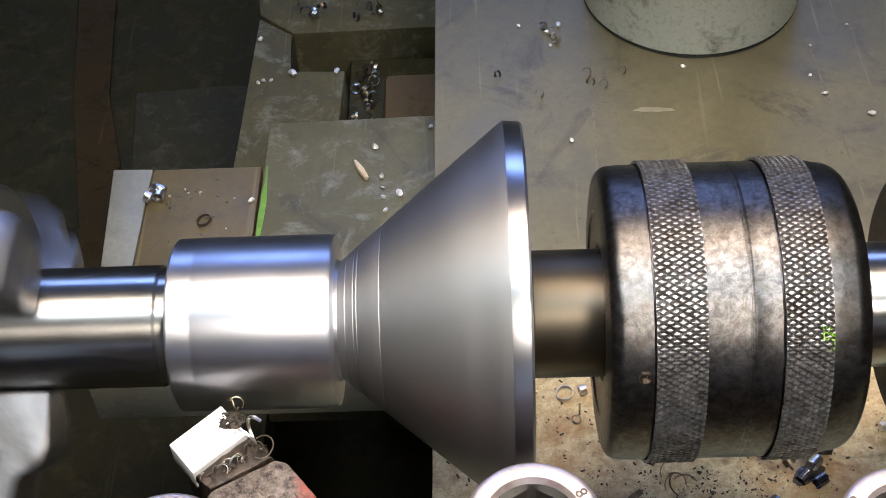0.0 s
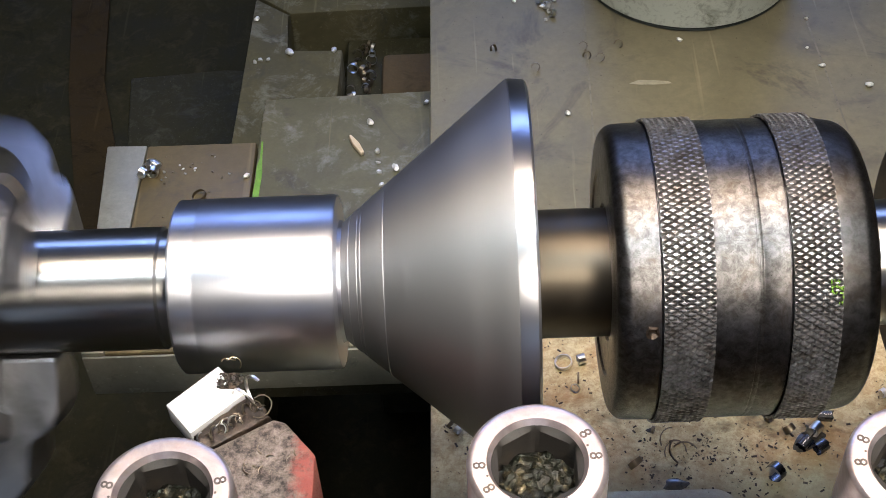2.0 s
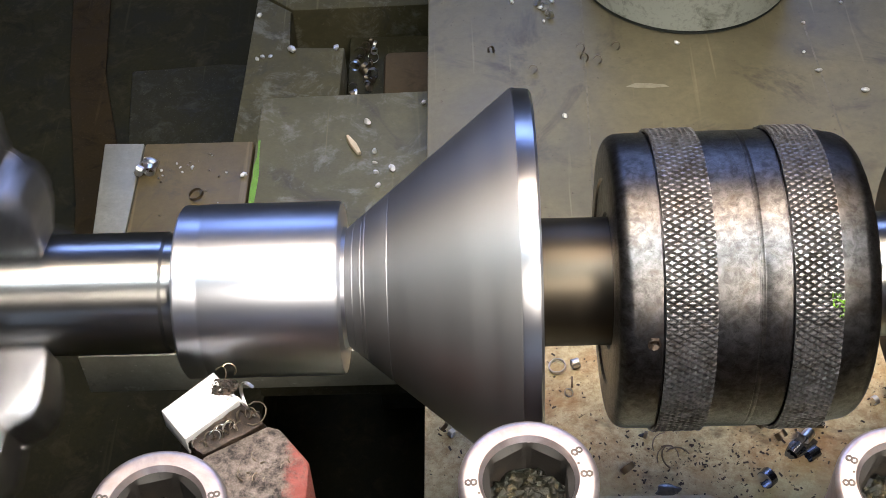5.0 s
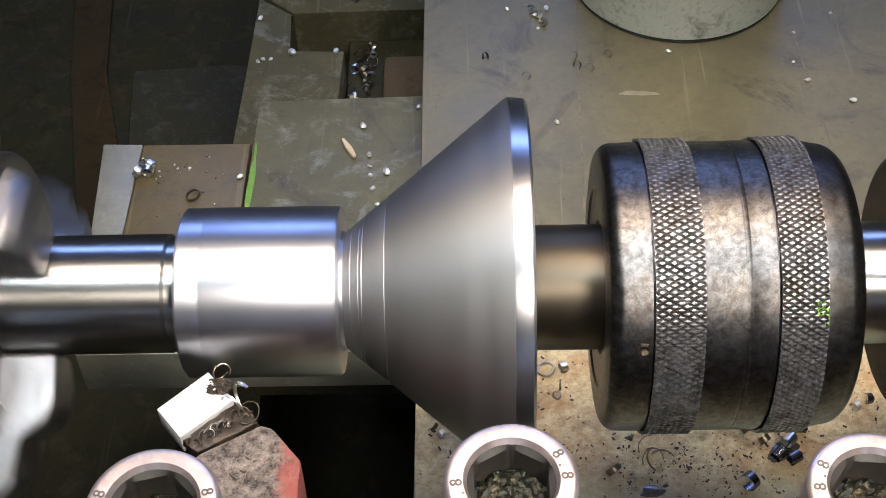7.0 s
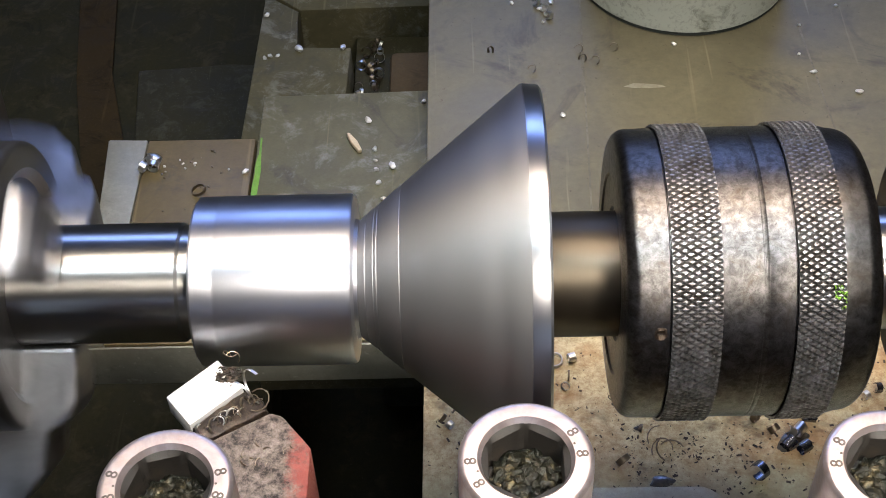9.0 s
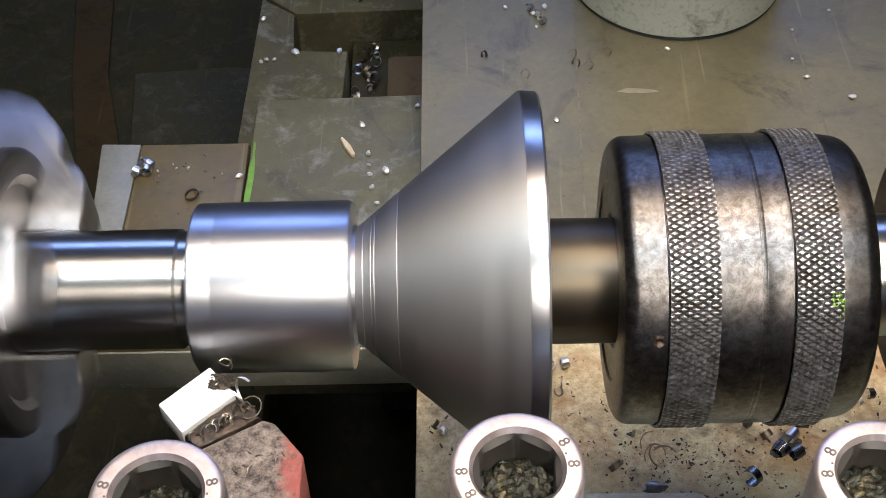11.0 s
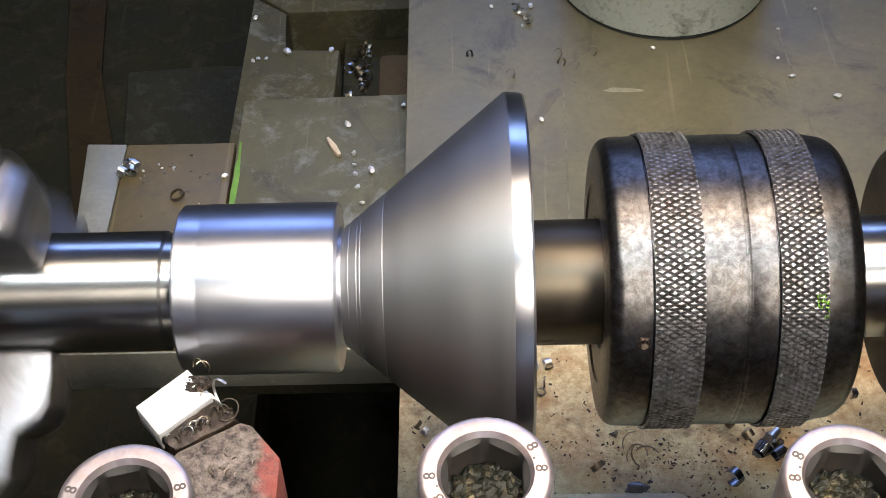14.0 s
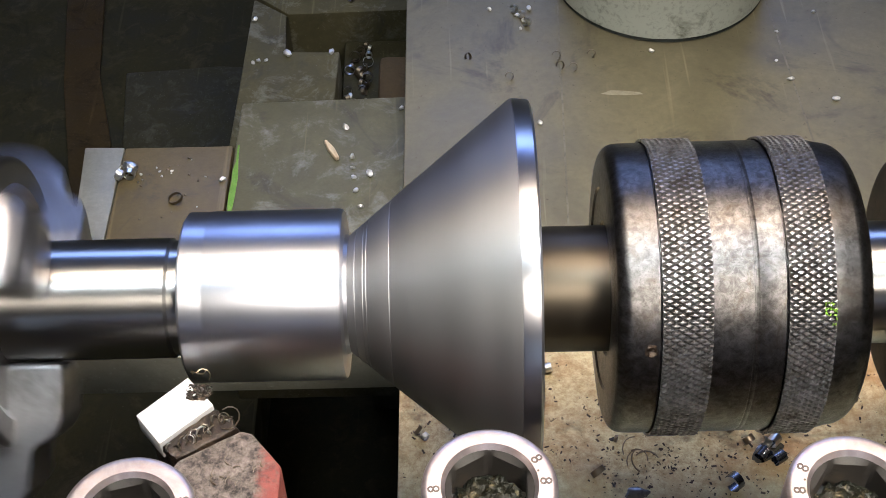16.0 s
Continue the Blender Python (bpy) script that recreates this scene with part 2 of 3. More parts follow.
# near-black base holds the deep shade of the gap and the tray
DEEP = oily_iron("deep_shade_iron", (0.040, 0.036, 0.018), (0.09, 0.08, 0.06), 0.1, rough=0.8, metal=0.0, scale=44, stain=(0.018, 0.016, 0.010), specks=0.70, haze=(0.055, 0.046, 0.024))
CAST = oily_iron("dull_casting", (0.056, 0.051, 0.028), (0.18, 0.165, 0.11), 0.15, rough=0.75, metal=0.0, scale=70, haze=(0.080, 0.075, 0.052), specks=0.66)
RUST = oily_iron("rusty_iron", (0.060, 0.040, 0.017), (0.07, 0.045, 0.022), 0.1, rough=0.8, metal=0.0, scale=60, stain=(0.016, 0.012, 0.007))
APRON = oily_iron("brown_apron_iron", (0.15, 0.105, 0.058), (0.10, 0.08, 0.05), 0.15, rough=0.7, metal=0.0, scale=40, stain=(0.05, 0.035, 0.02))
CARBIDE = worn_steel("bare_carbide", (0.62, 0.60, 0.58), (0.80, 0.79, 0.78), 0.45, stain=(0.6, 0.58, 0.55), metal=0.35, scale=90, bump=0.08, pits=False)
BRAZE = painted("burnt_braze", (0.018, 0.012, 0.009), (0.10, 0.070, 0.048), 420, 0.4, 0.46, 0.66, 1.0, metal=0.5)
def shank_paint():
    mat, nt, bs = nodes("chipped_red_shank")
    v = coords(nt)
    sep = nt.nodes.new("ShaderNodeSeparateXYZ")
    nt.links.new(v, sep.inputs[0])
    side = nt.nodes.new("ShaderNodeMapRange")
    side.inputs[1].default_value, side.inputs[2].default_value = -0.0336, -0.021
    nt.links.new(sep.outputs[0], side.inputs[0])
    wear = noisy(nt, v, 190, 9, 0.85, 0.3)
    add = nt.nodes.new("ShaderNodeMath")
    add.operation = "MULTIPLY"
    nt.links.new(side.outputs[0], add.inputs[0])
    nt.links.new(wear, add.inputs[1])
    steel = ramp(nt, noisy(nt, v, 460, 9, 0.8, 0.1), [(0.40, (0.020, 0.015, 0.012)), (0.50, (0.15, 0.118, 0.098)), (0.66, (0.34, 0.28, 0.245))])
    red = mixed(nt, noisy(nt, v, 300, 5), (0.22, 0.040, 0.030), (0.42, 0.12, 0.095))
    col = mixed(nt, ramp(nt, add.outputs[0], [(0.29, (0, 0, 0)), (0.41, (0.95, 0.95, 0.95))]), steel, red)
    nt.links.new(col, bs.inputs["Base Color"])
    bs.inputs["Roughness"].default_value, bs.inputs["Metallic"].default_value = 0.45, 0.2
    bumped(nt, bs, noisy(nt, v, 380, 8, 0.8), 1.0, 0.0009)
    return mat


SHANK = shank_paint()
SCREW = worn_steel("plated_screw_steel", (0.34, 0.29, 0.285), (0.58, 0.52, 0.53), 0.32, stain=(0.48, 0.35, 0.27), scale=130, bump=0.12, pits=False)
STAMP = painted("stamped_shadow", (0.05, 0.038, 0.032), (0.09, 0.07, 0.06), 900, 0.6)
POST = oily_iron("tool_post_iron", (0.34, 0.31, 0.29), (0.12, 0.10, 0.08), rough=0.38, metal=0.6, scale=50)
CHIP = turned_steel("bright_chip_steel", (0.74, 0.73, 0.71), 0.30, 0.2)
# white base paints the glare of small chips into their colour
CHIP_WHITE = painted("glaring_chip_steel", (0.80, 0.79, 0.77), (0.55, 0.54, 0.52), 500, 0.35, 0.5, 0.7, 0.3, metal=0.5)
CHIP_BLUE = turned_steel("blued_chip_steel", (0.20, 0.20, 0.21), 0.26, 0.2)
CHIP_DULL = turned_steel("dull_chip_steel", (0.24, 0.20, 0.15), 0.42, 0.2)
STAIN_LINE = painted("oily_scribe", (0.125, 0.11, 0.072), (0.19, 0.17, 0.115), 90, 0.5)
OIL = painted("cutting_oil", (0.075, 0.070, 0.060), (0.11, 0.10, 0.08), 160, 0.16)
SCUFF = painted("bare_scuff", (0.29, 0.27, 0.20), (0.22, 0.20, 0.14), 300, 0.45)
GRIT = painted("dark_grit", (0.035, 0.024, 0.014), (0.10, 0.075, 0.045), 300, 0.5, metal=0.3)
SWARF = painted("oily_swarf", (0.014, 0.014, 0.009), (0.20, 0.16, 0.085), 700, 0.30, 0.54, 0.74, 0.8, metal=0.6)
GREEN = painted("green_paint", (0.12, 0.27, 0.02), (0.18, 0.34, 0.04), 200, 0.5)
BRASS_SLIVER = painted("pale_sliver", (0.62, 0.50, 0.34), (0.78, 0.66, 0.48), 200, 0.5)
ENAMEL = painted("grey_white_enamel", (0.58, 0.61, 0.54), (0.15, 0.155, 0.11), 110, 0.45, 0.54, 0.70, 0.25)
# near-black ring stands in for the shadow where the can meets the slide
CAN_RIM = painted("can_rim_shade", (0.025, 0.030, 0.025), (0.05, 0.055, 0.05), 90, 0.5)
WALL = painted("workshop_wall_paint", (0.25, 0.25, 0.25), (0.20, 0.20, 0.195), 3, 0.8)
FLOOR = painted("workshop_concrete", (0.10, 0.097, 0.09), (0.07, 0.067, 0.06), 5, 0.85)
LAMP_WHITE = painted("lamp_housing_paint", (0.5, 0.5, 0.48), (0.42, 0.42, 0.40), 30, 0.5)
TUBE_GLOW = glow("tube_glow", (1.0, 0.85, 0.68), 3.0)
WINDOW_GLOW = glow("window_daylight", (0.36, 0.52, 1.0), 4.0)
# weak emission for the pane of the added front window
FILL_PANE_GLOW = glow("fill_pane_glow", (0.60, 0.76, 1.0), 0.7)

RIDERS = []    # what travels on the carriage


def rides(ob):
    RIDERS.append(ob)
    return ob


# ---- the room ----
def room():
    def wall(name, x0, x1, y0, y1, z0, z1, mat):
        bm = bmesh.new()
        block(x0 * 1000, x1 * 1000, y0 * 1000, y1 * 1000, z0 * 1000 - AX * 1000, z1 * 1000 - AX * 1000, bm=bm)
        return thing(name, bm, mat, (0, 0, 0), "", "", kind="structure", smooth=None)
    tagged(wall("floor", -2.2, 2.4, -2.2, 1.7, -0.1, 0.0, FLOOR), "grey concrete workshop floor", "floor")
    tagged(wall("ceiling", -2.2, 2.4, -2.2, 1.7, 2.6, 2.7, WALL), "dull painted workshop ceiling", "ceiling")
    tagged(wall("wall_west", -2.3, -2.2, -2.2, 1.7, 0, 2.6, WALL), "dull painted workshop wall", "wall")
    tagged(wall("wall_east", 2.4, 2.5, -2.2, 1.7, 0, 2.6, WALL), "dull painted workshop wall", "wall")
    # South window is unseen, added to fill reflections on the work's lower half.
    bm = bmesh.new()
    for x0, x1, z0, z1 in ((-2200, 2400, -1100, -110), (-2200, 2400, 810, 1500), (-2200, -710, -110, 810), (910, 2400, -110, 810)):
        block(x0, x1, -2300, -2200, z0, z1, bm=bm)
    thing("wall_south", bm, WALL, (0, 0, 0), "painted wall with an opening for the added fill window", "wall", kind="structure", smooth=None)
    win = tagged(empty("fill_window", 100, -2250, -110), "unseen fill window, added for grey reflections on the work", "window", kind="structure")
    part("window_pane", block(-805, 805, -26, -20, 5, 915), FILL_PANE_GLOW, win, "bright glowing pane", None)
    part("window_frame", block(-810, 810, -14, 20, 0, 20, 2), LAMP_WHITE, win, "", None)
    # the back wall, with a window strip through it
    bm = bmesh.new()
    for x0, x1, z0, z1 in ((-2200, 2400, -1100, 780), (-2200, 2400, 1150, 1500), (-2200, -800, 780, 1150), (800, 2400, 780, 1150)):
        block(x0, x1, 1500, 1600, z0, z1, bm=bm)
    thing("wall_north", bm, WALL, (0, 0, 0), "painted wall with a wide low window", "wall", kind="structure", smooth=None)
    win = tagged(empty("window_1", 0, 1550, 780), "wide window with cold daylight", "window", kind="structure")
    part("window_pane", block(-795, 795, 20, 26, 5, 365), WINDOW_GLOW, win, "bright glowing pane", None)
    part("window_frame", block(-800, 800, -20, 14, 0, 20, 2), LAMP_WHITE, win, "", None)


room()


def ceiling_lamp():
    lamp = tagged(empty("ceiling_lamp", 100, 250, 1440), "long white ceiling tube lamp", "lamp")
    part("housing", block(-780, 780, -140, 140, 10, 60, 6), LAMP_WHITE, lamp, "", None)
    for y in (-70, 70):
        bm = turned([(-750, 13), (750, 13)], 20)
        part("tube", bm, TUBE_GLOW, lamp, "glowing tube", at=(0, y, -8))


ceiling_lamp()


def work_lamp():
    lamp = tagged(empty("work_lamp", 40, -101, 396), "white strip work lamp over the lathe", "lamp")
    bm = block(-200, 200, -32, 32, 4, 26, 5)
    bmesh.ops.rotate(bm, verts=bm.verts, cent=(0, 0, 0), matrix=Matrix.Rotation(radians(-8), 3, "X"))
    part("shade", bm, LAMP_WHITE, lamp, "", None)
    bm = turned([(0, 6), (1070, 6)], 16)
    part("stem", upright(bm), LAMP_WHITE, lamp, "", at=(0, 0, 30))


work_lamp()


# Housing and arm of the unseen lamp added for the slide.
def fill_lamp():
    lamp = tagged(empty("fill_lamp", 131, -321, 343), "small unseen fill lamp on a thin arm", "lamp")
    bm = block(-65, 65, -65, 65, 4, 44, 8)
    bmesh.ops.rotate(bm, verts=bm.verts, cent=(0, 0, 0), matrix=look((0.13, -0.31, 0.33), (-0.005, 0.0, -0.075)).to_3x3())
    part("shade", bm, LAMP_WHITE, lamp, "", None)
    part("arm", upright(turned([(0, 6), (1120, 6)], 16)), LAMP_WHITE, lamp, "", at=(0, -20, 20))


fill_lamp()


def shaded_lamp():
    lamp = tagged(empty("shaded_lamp", 60, 48, 434), "shaded warm lamp hung over the lathe", "lamp")
    part("shade", block(-190, 190, -60, 60, 4, 50, 8), LAMP_WHITE, lamp, "", None)
    part("stem", upright(turned([(0, 9), (1000, 9)], 16)), LAMP_WHITE, lamp, "", at=(0, 0, 60))


shaded_lamp()


# ---- the bed and the dark space behind and below ----
def lathe_bed():
    bed = tagged(empty("lathe_bed"), "dark oily cast iron lathe bed with swarf", "lathe bed", kind="structure")
    part("rear_way", prism([(-77.4, 146.5), (-41.5, 147.2), (-39.3, 222.6), (-60.7, 221.9), (-60.1, 244.3), (-74.3, 255.5)], -165, -124, 0.8), BED, bed, "oily grey way with white streaks")
    part("rear_rail", prism([(-74.2, 257.6), (-60.2, 245.2), (420, 256), (420, 330), (-84, 330)], -170, -124, 0.8), BED, bed)
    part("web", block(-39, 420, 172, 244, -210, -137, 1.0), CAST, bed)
    part("rib", block(-25, 420, 200, 227, -170, -130, 2.5), APRON, bed, "brown rusty rib")
    part("front_way", block(-50, 420, -60, -10, -200, -128, 1.5), BED, bed)
    part("gap_floor", roughen(block(-330, -76, 60, 700, -260, -229, 2.0), 1.0, 0.05), DEEP, bed, "casting in the gap, coloured dark for deep shade")
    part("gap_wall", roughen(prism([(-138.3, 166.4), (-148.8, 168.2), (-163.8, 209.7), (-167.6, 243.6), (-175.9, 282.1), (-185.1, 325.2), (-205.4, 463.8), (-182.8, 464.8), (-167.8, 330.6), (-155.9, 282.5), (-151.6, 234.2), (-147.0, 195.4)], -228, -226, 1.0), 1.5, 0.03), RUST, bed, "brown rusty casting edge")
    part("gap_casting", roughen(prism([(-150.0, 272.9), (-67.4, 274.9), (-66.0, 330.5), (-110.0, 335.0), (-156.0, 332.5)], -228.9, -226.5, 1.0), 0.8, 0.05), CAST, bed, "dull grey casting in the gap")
    part("chip_tray", block(-420, 430, -260, 400, -330, -300, 2.0), DEEP, bed, "chip tray, coloured dark for deep shade")
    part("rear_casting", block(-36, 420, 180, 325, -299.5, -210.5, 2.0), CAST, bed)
    part("front_casting", block(-42, 420, -56, -14, -299.5, -200.5, 2.0), BED, bed)
    part("gap_casting_foot", block(-320, -100, 410, 690, -1100, -262, 4.0), CAST, bed)
    part("stand", block(-300, -60, -200, 380, -1100, -331, 6.0), CAST, bed, "painted cast iron stand")
    part("stand", block(160, 400, -200, 380, -1100, -331, 6.0), CAST, bed, "painted cast iron stand")
    return bed


lathe_bed()


# ---- the carriage ----
def carriage():
    car = rides(tagged(empty("carriage"), "oily ground iron lathe carriage with a flat cross slide", "carriage"))
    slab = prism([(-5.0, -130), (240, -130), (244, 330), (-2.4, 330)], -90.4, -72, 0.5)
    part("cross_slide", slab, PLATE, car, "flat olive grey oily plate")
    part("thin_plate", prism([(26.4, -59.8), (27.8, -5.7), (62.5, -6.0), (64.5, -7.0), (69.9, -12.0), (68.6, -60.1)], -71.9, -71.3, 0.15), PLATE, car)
    for x0, y0, x1, y1 in ((41.9, 59.6, 47.1, 208.4), (114.3, 181, 118.6, 90.8)):
        part("scribed_line", prism([(x0, y0), (x0 + 0.6, y0), (x1 + 0.6, y1), (x1, y1)], -72.2, -71.985), STAIN_LINE, car, smooth=None)
    part("wing", prism([(-60.0, 55.5), (129.8, 55.5), (132.6, 163.2), (-58.0, 158.5)], -109, -91, 0.7), WING, car, "iron wing with dried coolant streaks")
    part("brown_wing", prism([(-94.9, 55.7), (-60.1, 55.7), (-59.1, 138.5), (-93.6, 138.6)], -108.6, -91, 0.6), WING_BROWN, car, "brown oily iron wing")
    part("ground_strip", prism([(-101.4, 55.9), (-95.1, 55.9), (-93.8, 138.6), (-106.6, 139.1)], -108.2, -90.8, 0.5), GROUND_STRIP, car, "bare ground strip")
    part("wing_front", block(-101, 129, 54.6, 55.45, -108, -91.6, 0.3), GROUND_STRIP, car, "bare grey front edge of the wing")
    part("saddle_underside", block(-55, 200, 62, 154, -123, -109.2, 1.0), CAST, car)
    part("apron", block(-4.6, 230, -128, 54, -260, -91, 2.0), APRON, car, "brown oily apron side")
    return car


carriage()


def paint_mark():
    bm = prism([(-57.6, 138.4), (-57.0, 138.5), (-56.8, 131), (-56.3, 124), (-56.6, 115), (-57.4, 104), (-57.6, 98), (-58.4, 98), (-58.3, 108), (-58.6, 116), (-58.1, 122), (-58.2, 127), (-57.5, 131)], -90.97, -90.8)
    return rides(thing("paint_mark", bm, GREEN, (0, 0, 0), "bright green paint line on the wing", "paint mark", smooth=None))


paint_mark()


def tool_post():
    post = rides(tagged(empty("tool_post"), "ground steel tool post with three clamp screws", "tool post"))
    part("top_jaw", block(-80, 120, -150, -70, -1.0, 25, 0.8), POST, post)
    part("lower_jaw", block(-80, 120, -150, -72, -70.8, -24, 0.8), POST, post)
    part("spine", block(-80, 120, -150, -112, -23.9, -1.1, 0.4), POST, post)
    return post


tool_post()


def cap_screw():
    s = empty("cap_screw", 14.9, -80.5, 56.5)
    tagged(s, "plated socket head screw with a swarf filled hex socket", "screw", "tool post clamp screws")
    R, segs = 9.15, 72
    # head: outer shell, rounded shoulder and an open socket
    prof = [(-12, R - 0.5), (-11.5, R), (-0.9, R)] + arc(-0.9, R - 0.9, 0.9, 90, 10, 5) + [(0.0, R - 1.1), (0.0, 6.55), (-0.25, 6.4), (-0.9, 5.98)]
    bm = turned(prof, segs, closed=False)
    upright(bm)
    part("head", bm, SCREW, s)
    bm = bmesh.new()
    hexa = [(5.85 * math.cos(radians(60 * k + 30)), 5.85 * math.sin(radians(60 * k + 30))) for k in range(6)]
    edge = [(6.0 * math.cos(radians(5 * k + 30)), 6.0 * math.sin(radians(5 * k + 30))) for k in range(72)]
    top = [bm.verts.new((x, y, -0.86)) for x, y in edge]
    mid = []
    for k in range(72):
        i, f = k // 12, (k % 12) / 12
        a, b = hexa[i], hexa[(i + 1) % 6]
        mid.append(bm.verts.new((a[0] + (b[0] - a[0]) * f, a[1] + (b[1] - a[1]) * f, -1.5)))
    low = [bm.verts.new((v.co.x, v.co.y, -7)) for v in mid]
    for k in range(72):
        j = (k + 1) % 72
        bm.faces.new((top[k], top[j], mid[j], mid[k]))
        bm.faces.new((mid[k], mid[j], low[j], low[k]))
    bm.faces.new(low[::-1])
    part("socket", bm, DARK_STEEL, s, "dark hex socket")
    bm = turned([(-60, 5.9), (-12, 5.9)], 32)
    part("thread", upright(bm), SCREW, s)
    bm = bmesh.new()
    bmesh.ops.create_icosphere(bm, subdivisions=5, radius=1.0)
    for v in bm.verts:
        v.co = Vector((v.co.x * 4.9, v.co.y * 4.9, v.co.z * 1.5 - 6.0))
        v.co += noise.noise_vector(v.co * 0.8) * 0.8 + noise.noise_vector(v.co * 2.2) * 0.45 + noise.noise_vector(v.co * 5.0) * 0.28
    part("swarf", bm, SWARF, s, "gold and dark oily swarf", smooth=70)
    for a in (17, 198):
        for da, mark in ((14, "8"), (0, "."), (-14, "8")):
            txt = bpy.data.curves.new("stamp_text", "FONT")
            txt.body, txt.size, txt.extrude, txt.align_x, txt.align_y = mark, 2.3 * MM, 0.02 * MM, "CENTER", "CENTER"
            txt.offset = 0.03 * MM
            txt.materials.append(STAMP)
            ob = new("stamp_text", txt)
            ob.parent = s
            ob.matrix_basis = pose(7.4 * MM * math.cos(radians(a + da)), 7.4 * MM * math.sin(radians(a + da)), 0.04 * MM, 0, 0, a + da - 90)
    return s


first = rides(cap_screw())
rides(copy_thing(first, pose(-33.1 * MM, -83.3 * MM, AX + 55.8 * MM, 0, 0, -17)))
rides(copy_thing(first, pose(63.1 * MM, -82.6 * MM, AX + 56.2 * MM, 0, 0, -35)))


def turning_tool():
    tool = rides(tagged(empty("turning_tool"), "red painted turning tool with a bare carbide tip", "cutting tool"))
    part("tip", prism([(-41.1, -20.0), (-50.0, -28.6), (-44.7, -35.1), (-35.5, -26.6)], -5.0, 0.0, 0.25), CARBIDE, tool, "bare pale carbide tip")
    bm = prism([(-35.6, -27.0), (-44.5, -35.1), (-41.6, -38.0), (-30.5, -31.3), (-32.6, -28.3)], -9, -0.9, 0.4)
    bmesh.ops.subdivide_edges(bm, edges=bm.edges, cuts=5, use_grid_fill=True)
    part("braze", roughen(bm, 0.5, 0.9), BRAZE, tool, "burnt braze crusted with swarf")
    part("seat", prism([(-41.5, -21.9), (-48.5, -28.8), (-43.5, -34.2), (-30.3, -31.3)], -16, -5.02, 0.3), BRAZE, tool)
    part("shank", prism([(-41.3, -37.8), (-30.1, -31.4), (-27.8, -32.2), (-21.9, -39.6), (-22.5, -108.7), (-45.8, -108.5), (-43.6, -41.9)], -23.5, -1.6, 0.6), SHANK, tool, "shank in chipped red paint")
    bm = bmesh.new()
    bmesh.ops.create_icosphere(bm, subdivisions=4, radius=1.0)
    for v in bm.verts:
        v.co = Vector((v.co.x * 2.6, v.co.y * 1.9, v.co.z * 0.35))
        v.co += noise.noise_vector(v.co * 1.1) * 0.9 + noise.noise_vector(v.co * 3.5) * 0.35
        v.co.z = max(-0.2, min(0.5, v.co.z * 0.5))
    part("scorched_edge", bm, BRAZE, tool, "scorched brown built-up edge", at=(-38.6, -23.6, 0.0))
    return tool


turning_tool()


# ---- spindle, work and live centre ----
def chuck():
    ch = tagged(empty("lathe_chuck"), "spinning steel three jaw lathe chuck", "chuck")
    part("chuck_body", turned([(-186, 70), (-111, 70), (-108, 67), (-108, 12)], 128), DARK_STEEL, ch, "dark oily chuck body")
    part("chuck_boss", turned([(-107.9, 12), (-107.9, 29), (-87.3, 29.5)] + arc(-87.3, 28, 1.5, 90, 0, 4) + [(-85.8, 24), (-87.3, 22), (-87.3, 12)], 128), CHUCK, ch)
    for k in range(3):
        a = radians(120 * k)
        bm = bmesh.new()
        # stepped jaw: tall outer block behind, shorter inner step in front
        side = [(-121, 12.3), (-77.0, 12.3), (-76.0, 13.2), (-76.0, 18.0), (-76.0, 23.0), (-77.4, 26.4), (-80.2, 28.2), (-83.2, 28.6), (-82.8, 37.0), (-89.0, 44.5), (-95.0, 47.0), (-121, 47.5), (-121, 18.0)]
        lo = [bm.verts.new((x, -7.5 if r > 15 else -4.2, r)) for x, r in side]
        hi = [bm.verts.new((x, 7.5 if r > 15 else 4.2, r)) for x, r in side]
        n = len(side)
        bm.faces.new(lo)
        bm.faces.new(hi[::-1])
        for i in range(n):
            bm.faces.new((lo[i], hi[i], hi[(i + 1) % n], lo[(i + 1) % n]))
        bmesh.ops.bevel(bm, geom=list(bm.edges), offset=0.8, segments=2, profile=0.5, affect="EDGES")
        bmesh.ops.rotate(bm, verts=bm.verts, cent=(0, 0, 0), matrix=Matrix.Rotation(-a, 3, "X"))
        part("jaw", bm, JAW, ch, "bright stepped jaw")
    return ch


CHUCK_OB = chuck()


def workpiece():
    w = tagged(empty("workpiece"), "freshly turned bright steel spindle with a wide collar", "workpiece")
    part("shaft", turned([(-99, 12.15), (-54.4, 12.15), (-53.8, 11.6), (-50.8, 11.6)], 128), SHAFT, w, "polished steel shaft")
    prof = [(-51.0, 11.6), (-51.0, 16.4), (-50.4, 17.24), (-46.2, 17.24), (-46.0, 17.20), (-45.7, 17.31), (-20.2, 17.31), (-19.6, 16.9), (-19.4, 12.2), (-15, 10.0)]
    part("collar", turned(prof, 160), SLEEVE, w, "wide bright turned collar")
    return w


WORK_OB = workpiece()


